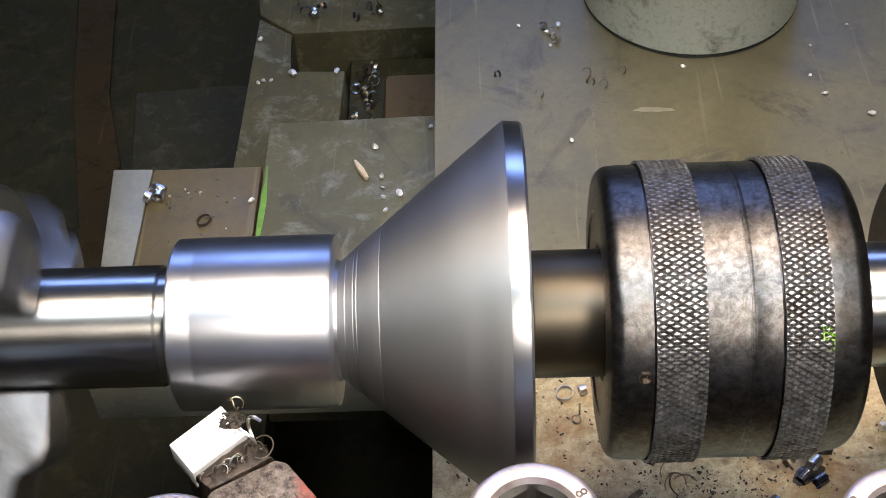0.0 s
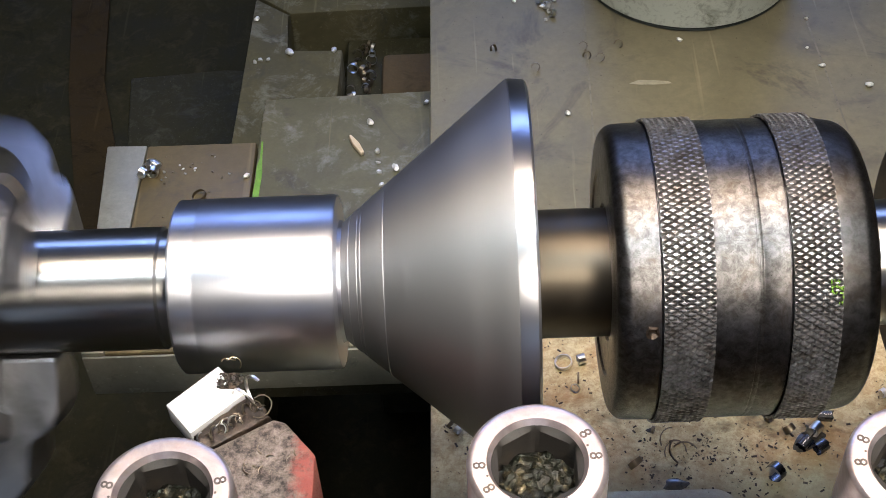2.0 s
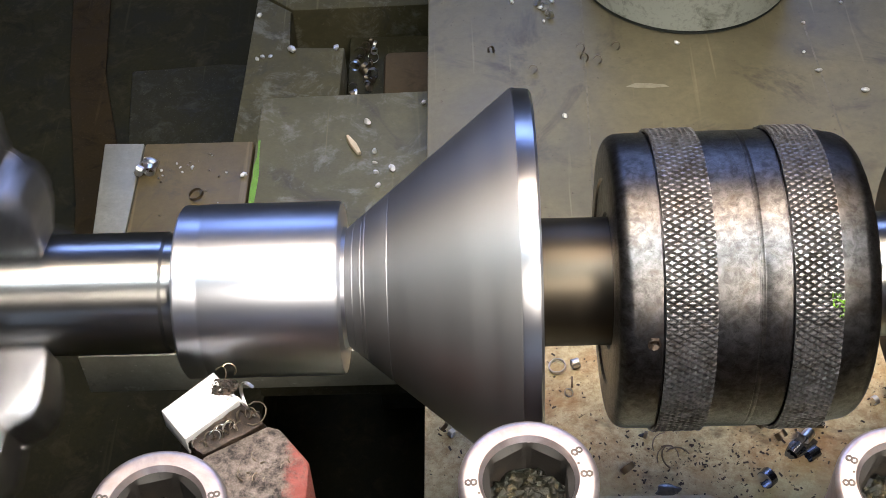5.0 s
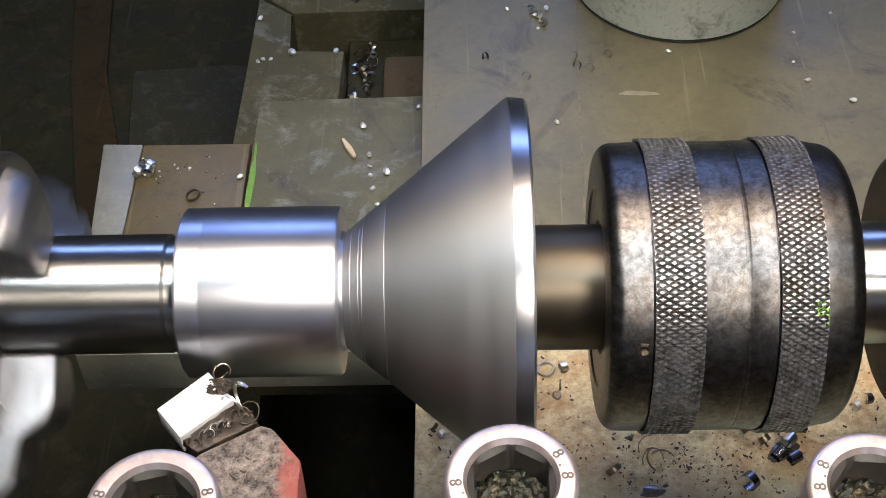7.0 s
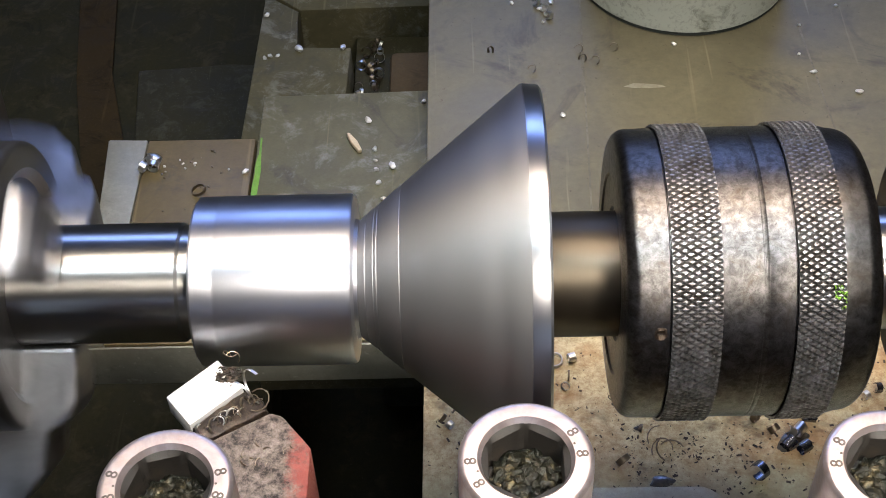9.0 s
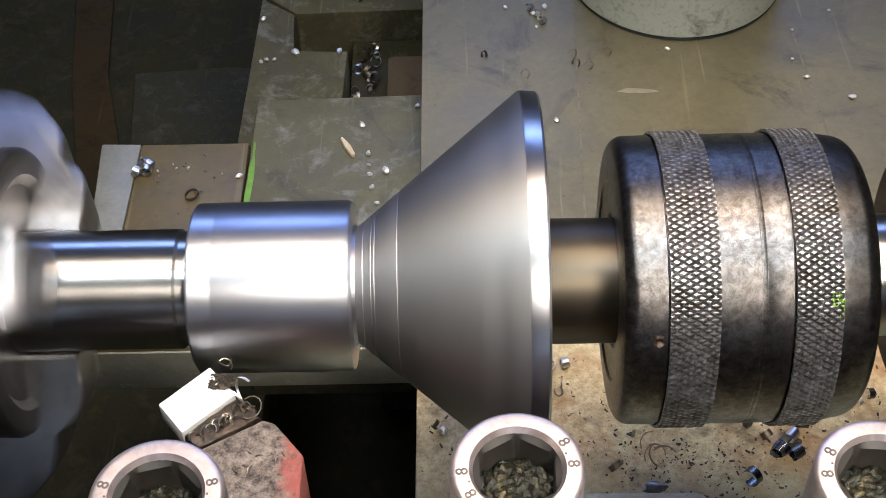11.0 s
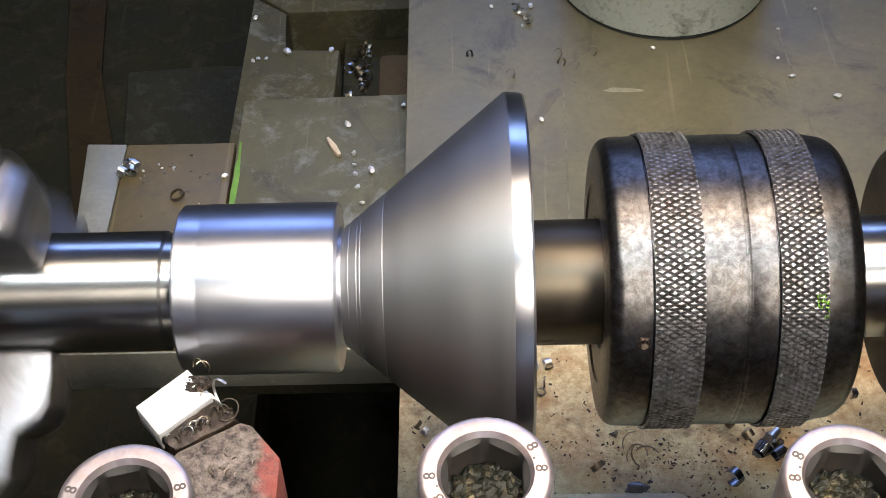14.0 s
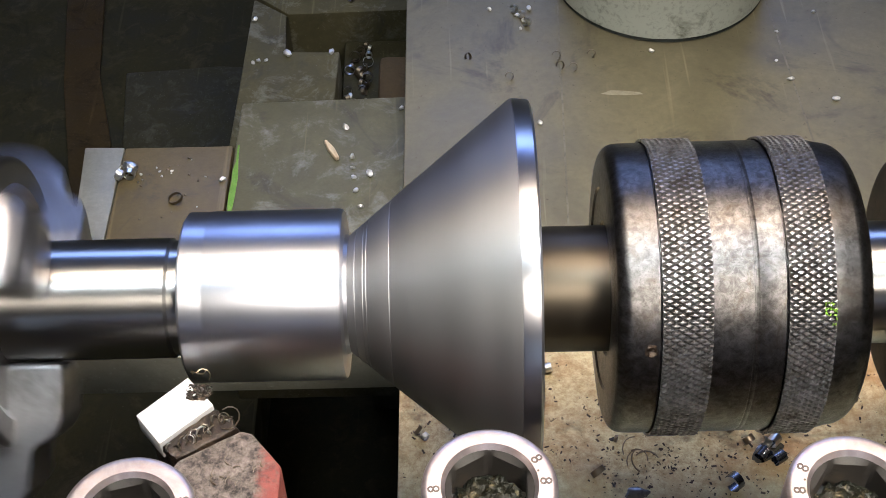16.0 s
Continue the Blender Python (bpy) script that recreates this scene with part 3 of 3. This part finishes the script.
def knurl_band(x0, x1, r0):
    """Blunt diamond pyramids in rows round a band."""
    n, rows, h = 140, 4, 0.62
    step = (x1 - x0) / rows
    verts, faces = [], []

    def at(u, k, r):
        a = 2 * math.pi * k / n
        return (u, r * math.cos(a), r * math.sin(a))
    for i in range(2 * rows + 1):
        u = x0 + step * i / 2
        for k in range(n):
            kk = k + (0.5 if i % 2 else 0.0)
            b = len(verts)
            half = step / 2
            left, right = max(u - half, x0), min(u + half, x1)
            for f, r in ((1.0, r0), (0.50, r0 + h * (0.9 + 0.1 * math.sin(7.3 * k + 3.1 * i)))):
                verts += [at(u - (u - left) * f, kk, r), at(u, kk - 0.5 * f, r), at(u + (right - u) * f, kk, r), at(u, kk + 0.5 * f, r)]
            faces += [(b + j, b + (j + 1) % 4, b + 4 + (j + 1) % 4, b + 4 + j) for j in range(4)] + [(b + 4 + j, b + 4 + (j + 1) % 4, b + 8) for j in range(4)]
            verts.append(at(u - (u - left) * 0.08 + (right - u) * 0.08, kk, r0 + h * (0.95 + 0.1 * math.sin(7.3 * k + 3.1 * i))))
    bm = bmesh.new()
    me = bpy.data.meshes.new("tmp")
    me.from_pydata(verts, [], faces)
    bm.from_mesh(me)
    bpy.data.meshes.remove(me)
    bmesh.ops.remove_doubles(bm, verts=bm.verts, dist=0.002)
    return bm


def live_centre():
    lc = tagged(empty("live_centre"), "worn steel pipe live centre with two knurled bands", "live centre")
    def at(x):
        return 12.0 + (x + 18.5) * 0.816
    grooves = [(x + dx, at(x) - dr) for x in (-17.0, -15.3, -14.6, -10.0) for dx, dr in ((-0.18, 0.147), (0.0, 0.15), (0.18, -0.147))]
    nose = turned([(-19.2, 8.5), (-18.7, 11.8)] + grooves + [(13.9, at(13.9)), (14.2, 38.5)], 192, closed=False)
    cone = part("nose_cone", nose, CONE, lc, "satin turned steel cone")
    part("rim", turned([(14.2, 38.5), (14.4, 38.6), (17.4, 38.3), (17.9, 37.8), (17.9, 12)], 192, closed=False), RIM, cone, "polished rim")
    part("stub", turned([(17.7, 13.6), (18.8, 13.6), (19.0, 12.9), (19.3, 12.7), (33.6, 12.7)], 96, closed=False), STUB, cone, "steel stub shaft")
    prof = [(33.0, 11), (33.0, 13.4), (32.4, 13.7), (32.1, 20.0), (31.7, 20.4), (31.7, 24.6), (31.9, 25.4)] + arc(34.8, 26.1, 2.9, 165, 95, 7) + [(37.0, 29.06), (39.6, 29.1), (39.8, 28.7),
            (40.1, 28.7), (48.9, 28.7), (49.1, 29.0), (49.5, 29.1), (56.6, 29.1), (56.7, 29.02), (56.95, 29.02), (57.05, 29.1), (57.5, 29.1), (57.6, 29.03), (57.8, 29.03), (57.9, 29.1), (62.4, 29.1), (62.6, 28.7), (63.0, 28.7), (71.0, 28.7), (71.2, 28.9), (73.0, 28.8), (74.6, 28.4)] + arc(75.2, 24.2, 4.1, 82, 0, 8) + [(79.3, 12), (78, 10)]
    body = part("housing", turned(prof, 160, closed=False), BODY, lc, "worn blued steel housing")
    part("knurl_band", knurl_band(39.95, 49.1, 29.28), KNURL, body, "diamond knurled band", None)
    part("knurl_band", knurl_band(62.75, 71.25, 29.28), KNURL, body, "diamond knurled band", None)
    bm = roughen(turned([(0.2, 0), (0.1, 0.4), (0.45, 0.8), (0.3, 1.0), (0.0, 1.3)], 20, closed=False), 0.35, 1.5)
    q = Vector((0, -26.6, 13.2)).normalized()
    bmesh.ops.rotate(bm, verts=bm.verts, cent=(0, 0, 0), matrix=Vector((1, 0, 0)).rotation_difference(q).to_matrix())
    part("grub_screw", bm, BRAZE, body, "", at=(38.0, q.y * 29.1, q.z * 29.1))
    part("arbor", turned([(77.5, 12.3), (130, 12.6)], 64), SHAFT, lc, "steel arbor")
    return lc, cone


LIVE_OB, CONE_OB = live_centre()


def green_fleck():
    bm = bmesh.new()
    r = random.Random(4)
    for k in range(26):
        a, u = radians(140.8 + r.uniform(-4.2, 4.2)), 70.2 + r.uniform(-1.2, 1.2)
        p = Vector((u, 29.9 * math.cos(a), 29.9 * math.sin(a)))
        m = Matrix.Translation(p) @ Euler((r.uniform(0, 6), r.uniform(0, 6), r.uniform(0, 6))).to_matrix().to_4x4() @ Matrix.Diagonal((0.42, 0.2, 0.12, 1))
        bmesh.ops.create_icosphere(bm, subdivisions=1, radius=1, matrix=m)
    return thing("green_flecks", bm, GREEN, (0, 0, 0), "flecks of green paint on the knurling", "paint flecks")


green_fleck()


def tailstock():
    ts = tagged(empty("tailstock"), "dark oily cast iron tailstock barrel", "tailstock")
    part("collar", turned([(91.5, 12.2), (91.5, 24)] + arc(94, 24, 2.5, 180, 90, 5) + [(97, 26.6), (170, 28), (170, 12)], 96), DARK_STEEL, ts)
    part("casting", block(130, 270, -38, 38, -71, 20, 6), DARK_STEEL, ts)
    return ts


tailstock()


# ---- the can on the cross slide ----
def can():
    c = rides(tagged(empty("tin_can", 81.2, 196.2, -72), "dirty grey white enamelled can standing on the slide", "can"))
    part("wall", upright(turned([(1.0, 34.4), (1.6, 35.4), (3, 35.5), (88, 35.5), (90, 36.2), (91, 35.4), (90, 34.6), (6, 34.4)], 128, closed=False)), ENAMEL, c, "chipped grey white enamel wall")
    part("base_rim", upright(turned([(0, 33.0), (0, 34.9), (0.5, 35.3), (1.0, 35.1), (1.3, 33.8)], 128)), CAN_RIM, c, "base rim, coloured dark as the shadow at the foot")
    return c


can()


# ---- swarf ----
def curl(turns, radius, width, thick=0.12, grow=0.0, pitch=0.0, seed=0, n=14):
    """A curled ribbon of steel lying about x."""
    bm = bmesh.new()
    r = random.Random(seed)
    last = None
    steps = max(5, int(turns * n))
    for k in range(steps + 1):
        a = 2 * math.pi * turns * k / steps
        rad = radius * (1 + grow * k / steps)
        w = width * (0.8 + 0.3 * r.random())
        x = pitch * k / steps
        ring = [bm.verts.new((x + sx * w / 2, (rad + sr * thick / 2) * math.cos(a), (rad + sr * thick / 2) * math.sin(a))) for sx, sr in ((-1, -1), (1, -1), (1, 1), (-1, 1))]
        if last:
            for j in range(4):
                bm.faces.new((last[j], last[(j + 1) % 4], ring[(j + 1) % 4], ring[j]))
        else:
            bm.faces.new(ring[::-1])
        last = ring
    bm.faces.new(last)
    return bm


def bead(size, seed):
    bm = bmesh.new()
    bmesh.ops.create_icosphere(bm, subdivisions=2, radius=1)
    for v in bm.verts:
        v.co += noise.noise_vector(v.co * 1.3 + Vector((seed, 0, seed * 2))) * 0.5
        v.co = Vector((v.co.x * size, v.co.y * size * 0.7, v.co.z * size * 0.55))
    return bm


def drop(bm, name, mat, x, y, z, yaw, tilt, label, group, on_carriage=True):
    ob = new(name, finish(name, bm, mat, 40))
    m = pose(x * MM, y * MM, AX + z * MM, 0, tilt, yaw)
    low = min((m @ v.co).z for v in ob.data.vertices)
    ob.matrix_basis = Matrix.Translation((0, 0, AX + z * MM - low)) @ m
    tagged(ob, label, "metal chip", group)
    return rides(ob) if on_carriage else ob


def swarf():
    r = random.Random(11)
    ZP, ZL, ZB = -72.0, -91.0, -124.0
    # small bright beads and slivers on the slide's far half
    far = [(34.8, 173.4), (36.9, 179.4), (24.0, 179.9), (33.7, 169.4), (74.5, 156.8), (113.0, 150.9), (115.4, 165.0), (115.8, 142.0), (127.9, 132.3), (37.4, 125.0), (129.0, 174.5), (32.9, 176.3)]
    for i, (x, y) in enumerate(far):
        drop(bead(r.uniform(0.6, 1.2), i), "steel_chip", CHIP_WHITE, x, y, ZP, r.uniform(0, 180), 0, "tiny bright steel chip on the oily slide", "chips on the slide")
    for i, (x, y) in enumerate([(35.7, 171.4), (31.9, 178.2), (34.3, 175.3)]):
        drop(curl(0.8, 1.2, 1.6, seed=i), "curled_chip", CHIP, x, y, ZP, r.uniform(0, 180), 20, "curled bright steel chip on the slide", "chips on the slide")
    for i, (x, y) in enumerate([(49.1, 149.1), (44.3, 154.9), (16.4, 155.0), (29.0, 145.5), (45.1, 150.0), (55.3, 155.2)]):
        drop(curl(0.7, 1.3, 0.9, seed=i + 20), "dull_chip", CHIP_DULL, x, y, ZP, r.uniform(0, 180), 30, "dull oily curled chip on the slide", "chips on the slide")
    # near half, under the centre
    drop(curl(1.0, 1.25, 2.0, seed=31), "curled_chip", CHIP, 33.9, 32.7, ZP, 20, 0, "short rolled bright steel chip", "chips on the slide")
    drop(curl(1.0, 2.1, 1.1, 0.3, seed=32), "ring_chip", CHIP, 29.4, 32.2, ZP, 15, 82, "ring shaped steel chip lying flat", "chips on the slide")
    for i, (x, y, R, w, mat) in enumerate([(32.7, 26.8, 1.4, 0.5, CHIP_DULL), (31.7, 23.8, 1.1, 0.6, CHIP), (49.4, 10.9, 0.9, 0.7, CHIP_DULL), (44.1, 1.0, 1.8, 1.6, CHIP_DULL), (76.3, -2.9, 2.2, 2.4, CHIP_BLUE),
                                           (84.6, 5.1, 1.5, 3.4, CHIP_BLUE), (87.8, 9.1, 1.4, 3.2, CHIP), (90.9, 12.7, 1.3, 3.6, CHIP_BLUE), (88.2, 4.1, 1.5, 3.0, CHIP_BLUE), (85.7, 8.6, 1.2, 2.4, CHIP),
                                           (77.7, 13.1, 1.2, 1.5, CHIP_DULL), (81.7, 9.6, 1.4, 1.8, CHIP_DULL), (109.6, 21.3, 1.3, 1.5, CHIP_BLUE), (106.4, 19.3, 1.1, 1.2, CHIP),
                                           (2.5, 12.7, 1.0, 1.2, CHIP), (0.6, 14.6, 1.2, 1.0, CHIP_DULL)]):
        drop(curl(r.uniform(0.6, 1.1), R, w, seed=i + 40), "curled_chip", mat, x, y, ZP, r.uniform(-60, 60), r.uniform(-15, 35), "short curled steel chip lying in oil", "chips on the slide")
    for i in range(5):
        drop(curl(0.32, 3.2, 0.35, 0.25, seed=i + 70), "sliver", CHIP_DULL, 54.3 + r.uniform(-2, 2), 6 + r.uniform(-3, 3), ZP, r.uniform(0, 180), r.uniform(60, 88), "thin dark steel sliver", "chips on the slide")
    # wing
    for i, (x, y) in enumerate([(-91.7, 126.1), (-90.0, 124.8), (-93.1, 124.5), (-90.9, 128.0), (-89.4, 127.3)]):
        drop(curl(1.1, 1.7, 2.0, 0.25, seed=i + 80), "curled_chip", CHIP, x, y, ZL, r.uniform(0, 180), r.uniform(-30, 30), "clump of bright curled chips on the wing", "chips on the wing")
    for i in range(22):
        drop(bead(r.uniform(0.22, 0.5), i + 300), "crumb", CHIP_DULL if i % 3 else CHIP, r.uniform(-88, -66), r.uniform(106, 134), ZL, r.uniform(0, 180), 0, "dull crumb of swarf on the brown wing", "chips on the wing")
    drop(curl(1.0, 2.2, 1.0, 0.3, seed=90), "ring_chip", CHIP_DULL, -74.7, 114.8, ZL, 0, 75, "dull ring shaped chip lying flat", "chips on the wing")
    for i, (x, y, s) in enumerate([(-61.0, 122.9, 1.5), (-23.4, 145.2, 1.6), (-20.8, 131.6, 1.5), (-15.2, 123.8, 1.9), (-20.1, 122.8, 1.1), (-19.3, 116.9, 1.3), (-17.5, 110.0, 1.2), (-5.5, 153.5, 1.2), (-86.9, 126.2, 0.8), (-81.1, 127.3, 0.6), (-77.3, 127.4, 0.7), (-20.5, 126.7, 0.9)]):
        drop(bead(s * 0.8, i + 30), "steel_chip", CHIP_WHITE, x, y, ZL, r.uniform(0, 180), 0, "small bright steel chip on the wing", "chips on the wing")
    bm = prism([(-0.7, -4.6), (0.6, -4.7), (1.1, 0), (0.5, 4.4), (-0.4, 4.6), (-1.0, 0.4)], 0, 1.6, 0.4)
    drop(bm, "pale_sliver", BRASS_SLIVER, -27.6, 134.4, ZL, 28, 8, "pale tan sliver lying on the wing", "chips on the wing")
    # bed
    for i, (x, y, s) in enumerate([(-58.8, 221.0, 1.9), (-42.3, 221.5, 1.4), (-69.6, 217.8, 1.0), (-72.7, 242.0, 1.2), (-71.5, 216.7, 1.0), (-66.7, 217.8, 0.9)]):
        drop(bead(s, i + 60), "steel_chip", CHIP_WHITE, x, y, ZB, r.uniform(0, 180), 0, "bright chip on the bed way", "chips on the bed", False)
    for i in range(26):
        drop(curl(r.uniform(0.5, 1.1), r.uniform(1.0, 2.2), r.uniform(0.8, 1.8), seed=i + 100), "curled_chip", CHIP_DULL if i % 3 else CHIP, -33 + r.uniform(-4, 4), 201 + i * 1.55, -137.0, r.uniform(0, 180), r.uniform(-40, 40), "oily chip packed in the slot of the bed", "chips on the bed", False)
    for i in range(12):
        drop(curl(r.uniform(0.6, 1.1), r.uniform(1.5, 3.0), r.uniform(0.8, 2.0), seed=i + 130), "curled_chip", CHIP_DULL if i % 2 else CHIP, r.uniform(-62, -24), 258 + r.uniform(-6, 14), ZB, r.uniform(0, 180), r.uniform(-40, 40), "curled chip heaped on the rear rail", "chips on the bed", False)
    drop(bead(4.2, 77), "dark_chip", CHIP_BLUE, -61.5, 152.0, ZB, 70, 0, "dark blued clump of swarf beside the wing", "chips on the bed", False)
    # on the tool
    for i in range(22):
        f = i / 21
        drop(curl(r.uniform(0.2, 0.6), r.uniform(0.5, 1.3), 0.45, seed=i + 160), "curled_chip", CHIP if i % 4 == 0 else CHIP_DULL, -41.8 + 9.4 * f + r.uniform(-1, 1), -36 + 6.2 * f + r.uniform(-1, 1), -0.9, r.uniform(0, 180), r.uniform(20, 70), "oily chip stuck on the braze", "chips on the tool")
    drop(curl(0.6, 1.1, 0.3, 0.2, pitch=2.0, seed=176), "wire_chip", CHIP_DULL, -38.0, -20.8, -0.2, 70, 60, "thin fresh curl of steel at the cutting edge", "chips on the tool")
    drop(curl(0.7, 2.3, 0.25, 0.2, seed=175), "wire_chip", CHIP_DULL, -32.4, -29.7, -0.9, 35, 70, "thin looped wire of swarf on the tool", "chips on the tool")
    for i in range(9):
        drop(curl(r.uniform(0.2, 0.5), r.uniform(0.6, 1.3), 0.5, seed=i + 180), "wire_chip", CHIP_DULL, -31.8 + r.uniform(-7, 7), -44 + r.uniform(-6, 6), -1.6, r.uniform(0, 180), r.uniform(60, 85), "dark oily chip on the painted shank", "chips on the tool")
    for i in range(34):
        drop(bead(r.uniform(0.12, 0.36), i + 90), "dark_chip", SWARF, -38.4 + r.uniform(-2.4, 2.4), -23.8 + r.uniform(-1.5, 1.5), 0.0, r.uniform(0, 180), 0, "dark scorched fleck on the carbide tip", "chips on the tool")


swarf()


def fine_swarf():
    """Grains of swarf scattered over the slide's near half."""
    bm = bmesh.new()
    r = random.Random(5)
    for k in range(9000):
        x, y = r.uniform(-3, 119), r.uniform(-14, 46)
        if r.random() > 0.10 + 0.80 * math.exp(-((x - 60) / 24) ** 2 - ((y - 4) / 12) ** 2) * (0.45 + noise.noise(Vector((x * 0.12, y * 0.12, 3.0))) * 1.6):
            continue
        s = 0.07 + 0.42 * r.random() ** 2.5
        m = Matrix.Translation((x, y, -71.95)) @ Matrix.Rotation(r.uniform(0, 3.1), 4, "Z") @ Matrix.Diagonal((s * r.uniform(1, 3), s, s * 0.5, 1))
        bmesh.ops.create_cube(bm, size=1, matrix=m)
    return rides(thing("fine_swarf", bm, GRIT, (0, 0, 0), "dark grains of swarf in oil", "swarf", kind="stuff", smooth=None))


fine_swarf()


def oil_drop(x, y, rx, ry, turn):
    bm = bmesh.new()
    n = 28
    rim = [bm.verts.new((rx * math.cos(a) * (1 + 0.22 * math.sin(3 * a + x)), ry * math.sin(a) * (1 + 0.18 * math.cos(2 * a + y)), 0)) for a in (2 * math.pi * k / n for k in range(n))]
    top = [bm.verts.new((v.co.x * 0.8, v.co.y * 0.8, 0.18)) for v in rim]
    for k in range(n):
        bm.faces.new((rim[k], rim[(k + 1) % n], top[(k + 1) % n], top[k]))
    bm.faces.new(top)
    bm.faces.new(rim[::-1])
    ob = thing("oil_drop", bm, OIL, (x, y, -72.02), "dark drop of cutting oil on the slide", "oil drop", "oil drops on the slide", smooth=60)
    ob.matrix_basis = ob.matrix_basis @ pose(0, 0, 0, 0, 0, turn)
    return rides(ob)


for spot in ((86.5, 7.6, 4.6, 2.2, 35), (53.0, -4.0, 3.0, 1.6, 10), (85.7, 6.1, 3.2, 2.0, 30), (48.9, 11.4, 1.0, 0.7, 0)):
    oil_drop(*spot)


def scuff():
    r = random.Random(3)
    bm = prism([(x, y + r.uniform(-0.5, 0.5)) for x, y in ((56.8, 137.9), (59.9, 139.1), (63.9, 139.0), (68.9, 137.9), (69.9, 136.9), (64.9, 137.2), (59.8, 137.5))], -72.01, -71.98)
    return rides(thing("scuff", bm, SCUFF, (0, 0, 0), "pale scuff on the oily slide", "scuff", smooth=None))


scuff()


def fresh_curl():
    ob = new("fresh_curl", finish("fresh_curl", curl(0.8, 1.0, 0.28, 0.15, 0.3, 2.0, 300), CHIP_DULL, 40))
    ob.matrix_basis = pose(-39.5 * MM, -20.5 * MM, AX + 0.9 * MM)
    return tagged(ob, "fresh curl of steel leaving the cutting edge", "metal chip")


CURL_OB = fresh_curl()


def flung_curl(seed, radius):
    """A curl that clings to the tool until it breaks off and drops into the tray."""
    ob = new("flung_curl", finish("flung_curl", curl(1.3, radius, 0.5, 0.12, 0.5, 4.5, seed), CHIP, 40))
    ob.matrix_basis = pose(-36.5 * MM, -28.5 * MM, AX + 0.8 * MM)
    return tagged(ob, "loose bright curl of swarf breaking off the tool", "metal chip")


FLUNG = [(flung_curl(311, 1.6), 7.9, (-23, -27, -9), (-34, 25, -296)), (flung_curl(312, 1.9), 14.9, (-70, -33, -6), (-96, -4, -296))]


# ---- what moves ----
def motions():
    stops = [k * 1.0 for k in range(17)]
    for ob in RIDERS:
        m = ob.matrix_basis.copy()
        walk(ob, [(t, Matrix.Translation((FEED * t, 0, 0)) @ m) for t in stops])
    # the fresh curl writhes at the tip while the tool feeds
    r = random.Random(21)
    m = CURL_OB.matrix_basis.copy()
    a, b, c, rows = 0.0, 0.0, 0.0, []
    for k in range(int(LAST * 10) + 1):
        a, b, c = (max(-60.0, min(60.0, v + r.uniform(-28, 28))) for v in (a, b, c))
        rows.append((k / 10, Matrix.Translation((FEED * k / 10 + r.uniform(-0.6, 0.6) * MM, r.uniform(-0.4, 0.5) * MM, r.uniform(-0.2, 0.8) * MM)) @ m @ pose(0, 0, 0, a, b, c)))
    walk(CURL_OB, rows)
    for ob, start, mid, end in FLUNG:
        a = ob.matrix_basis.translation / MM - Vector((0, 0, AX / MM))
        path = [(start + 0.1, Vector(mid)), (start + 0.2, Vector(mid).lerp(Vector(end), 0.35)), (start + 0.3, Vector(mid).lerp(Vector(end), 0.75)), (start + 0.4, Vector(end)), (start + 0.5, Vector(end)), (LAST, Vector(end))]
        rows = [(k / 2, pose((a.x + FEED / MM * k / 2) * MM, a.y * MM, AX + a.z * MM, 0, 0, 40)) for k in range(int(start * 2) + 1)]
        rows.append((start, pose((a.x + FEED / MM * start) * MM, a.y * MM, AX + a.z * MM, 0, 0, 40)))
        for i, (t, p) in enumerate(path):
            turn = min(i + 1, 5)
            rows.append((t, pose(p.x * MM, p.y * MM, AX + p.z * MM, 35 * turn, 20 * turn, 40 + 30 * turn)))
        walk(ob, rows)
    ticks = [k / FPS for k in range(int(LAST * FPS) + 1)]
    for ob in (CHUCK_OB, WORK_OB, CONE_OB):
        m = ob.matrix_basis.copy()
        walk(ob, [(t, m @ pose(0, 0, 0, JAW_START + TURN_RATE * t, 0, 0)) for t in ticks])


motions()
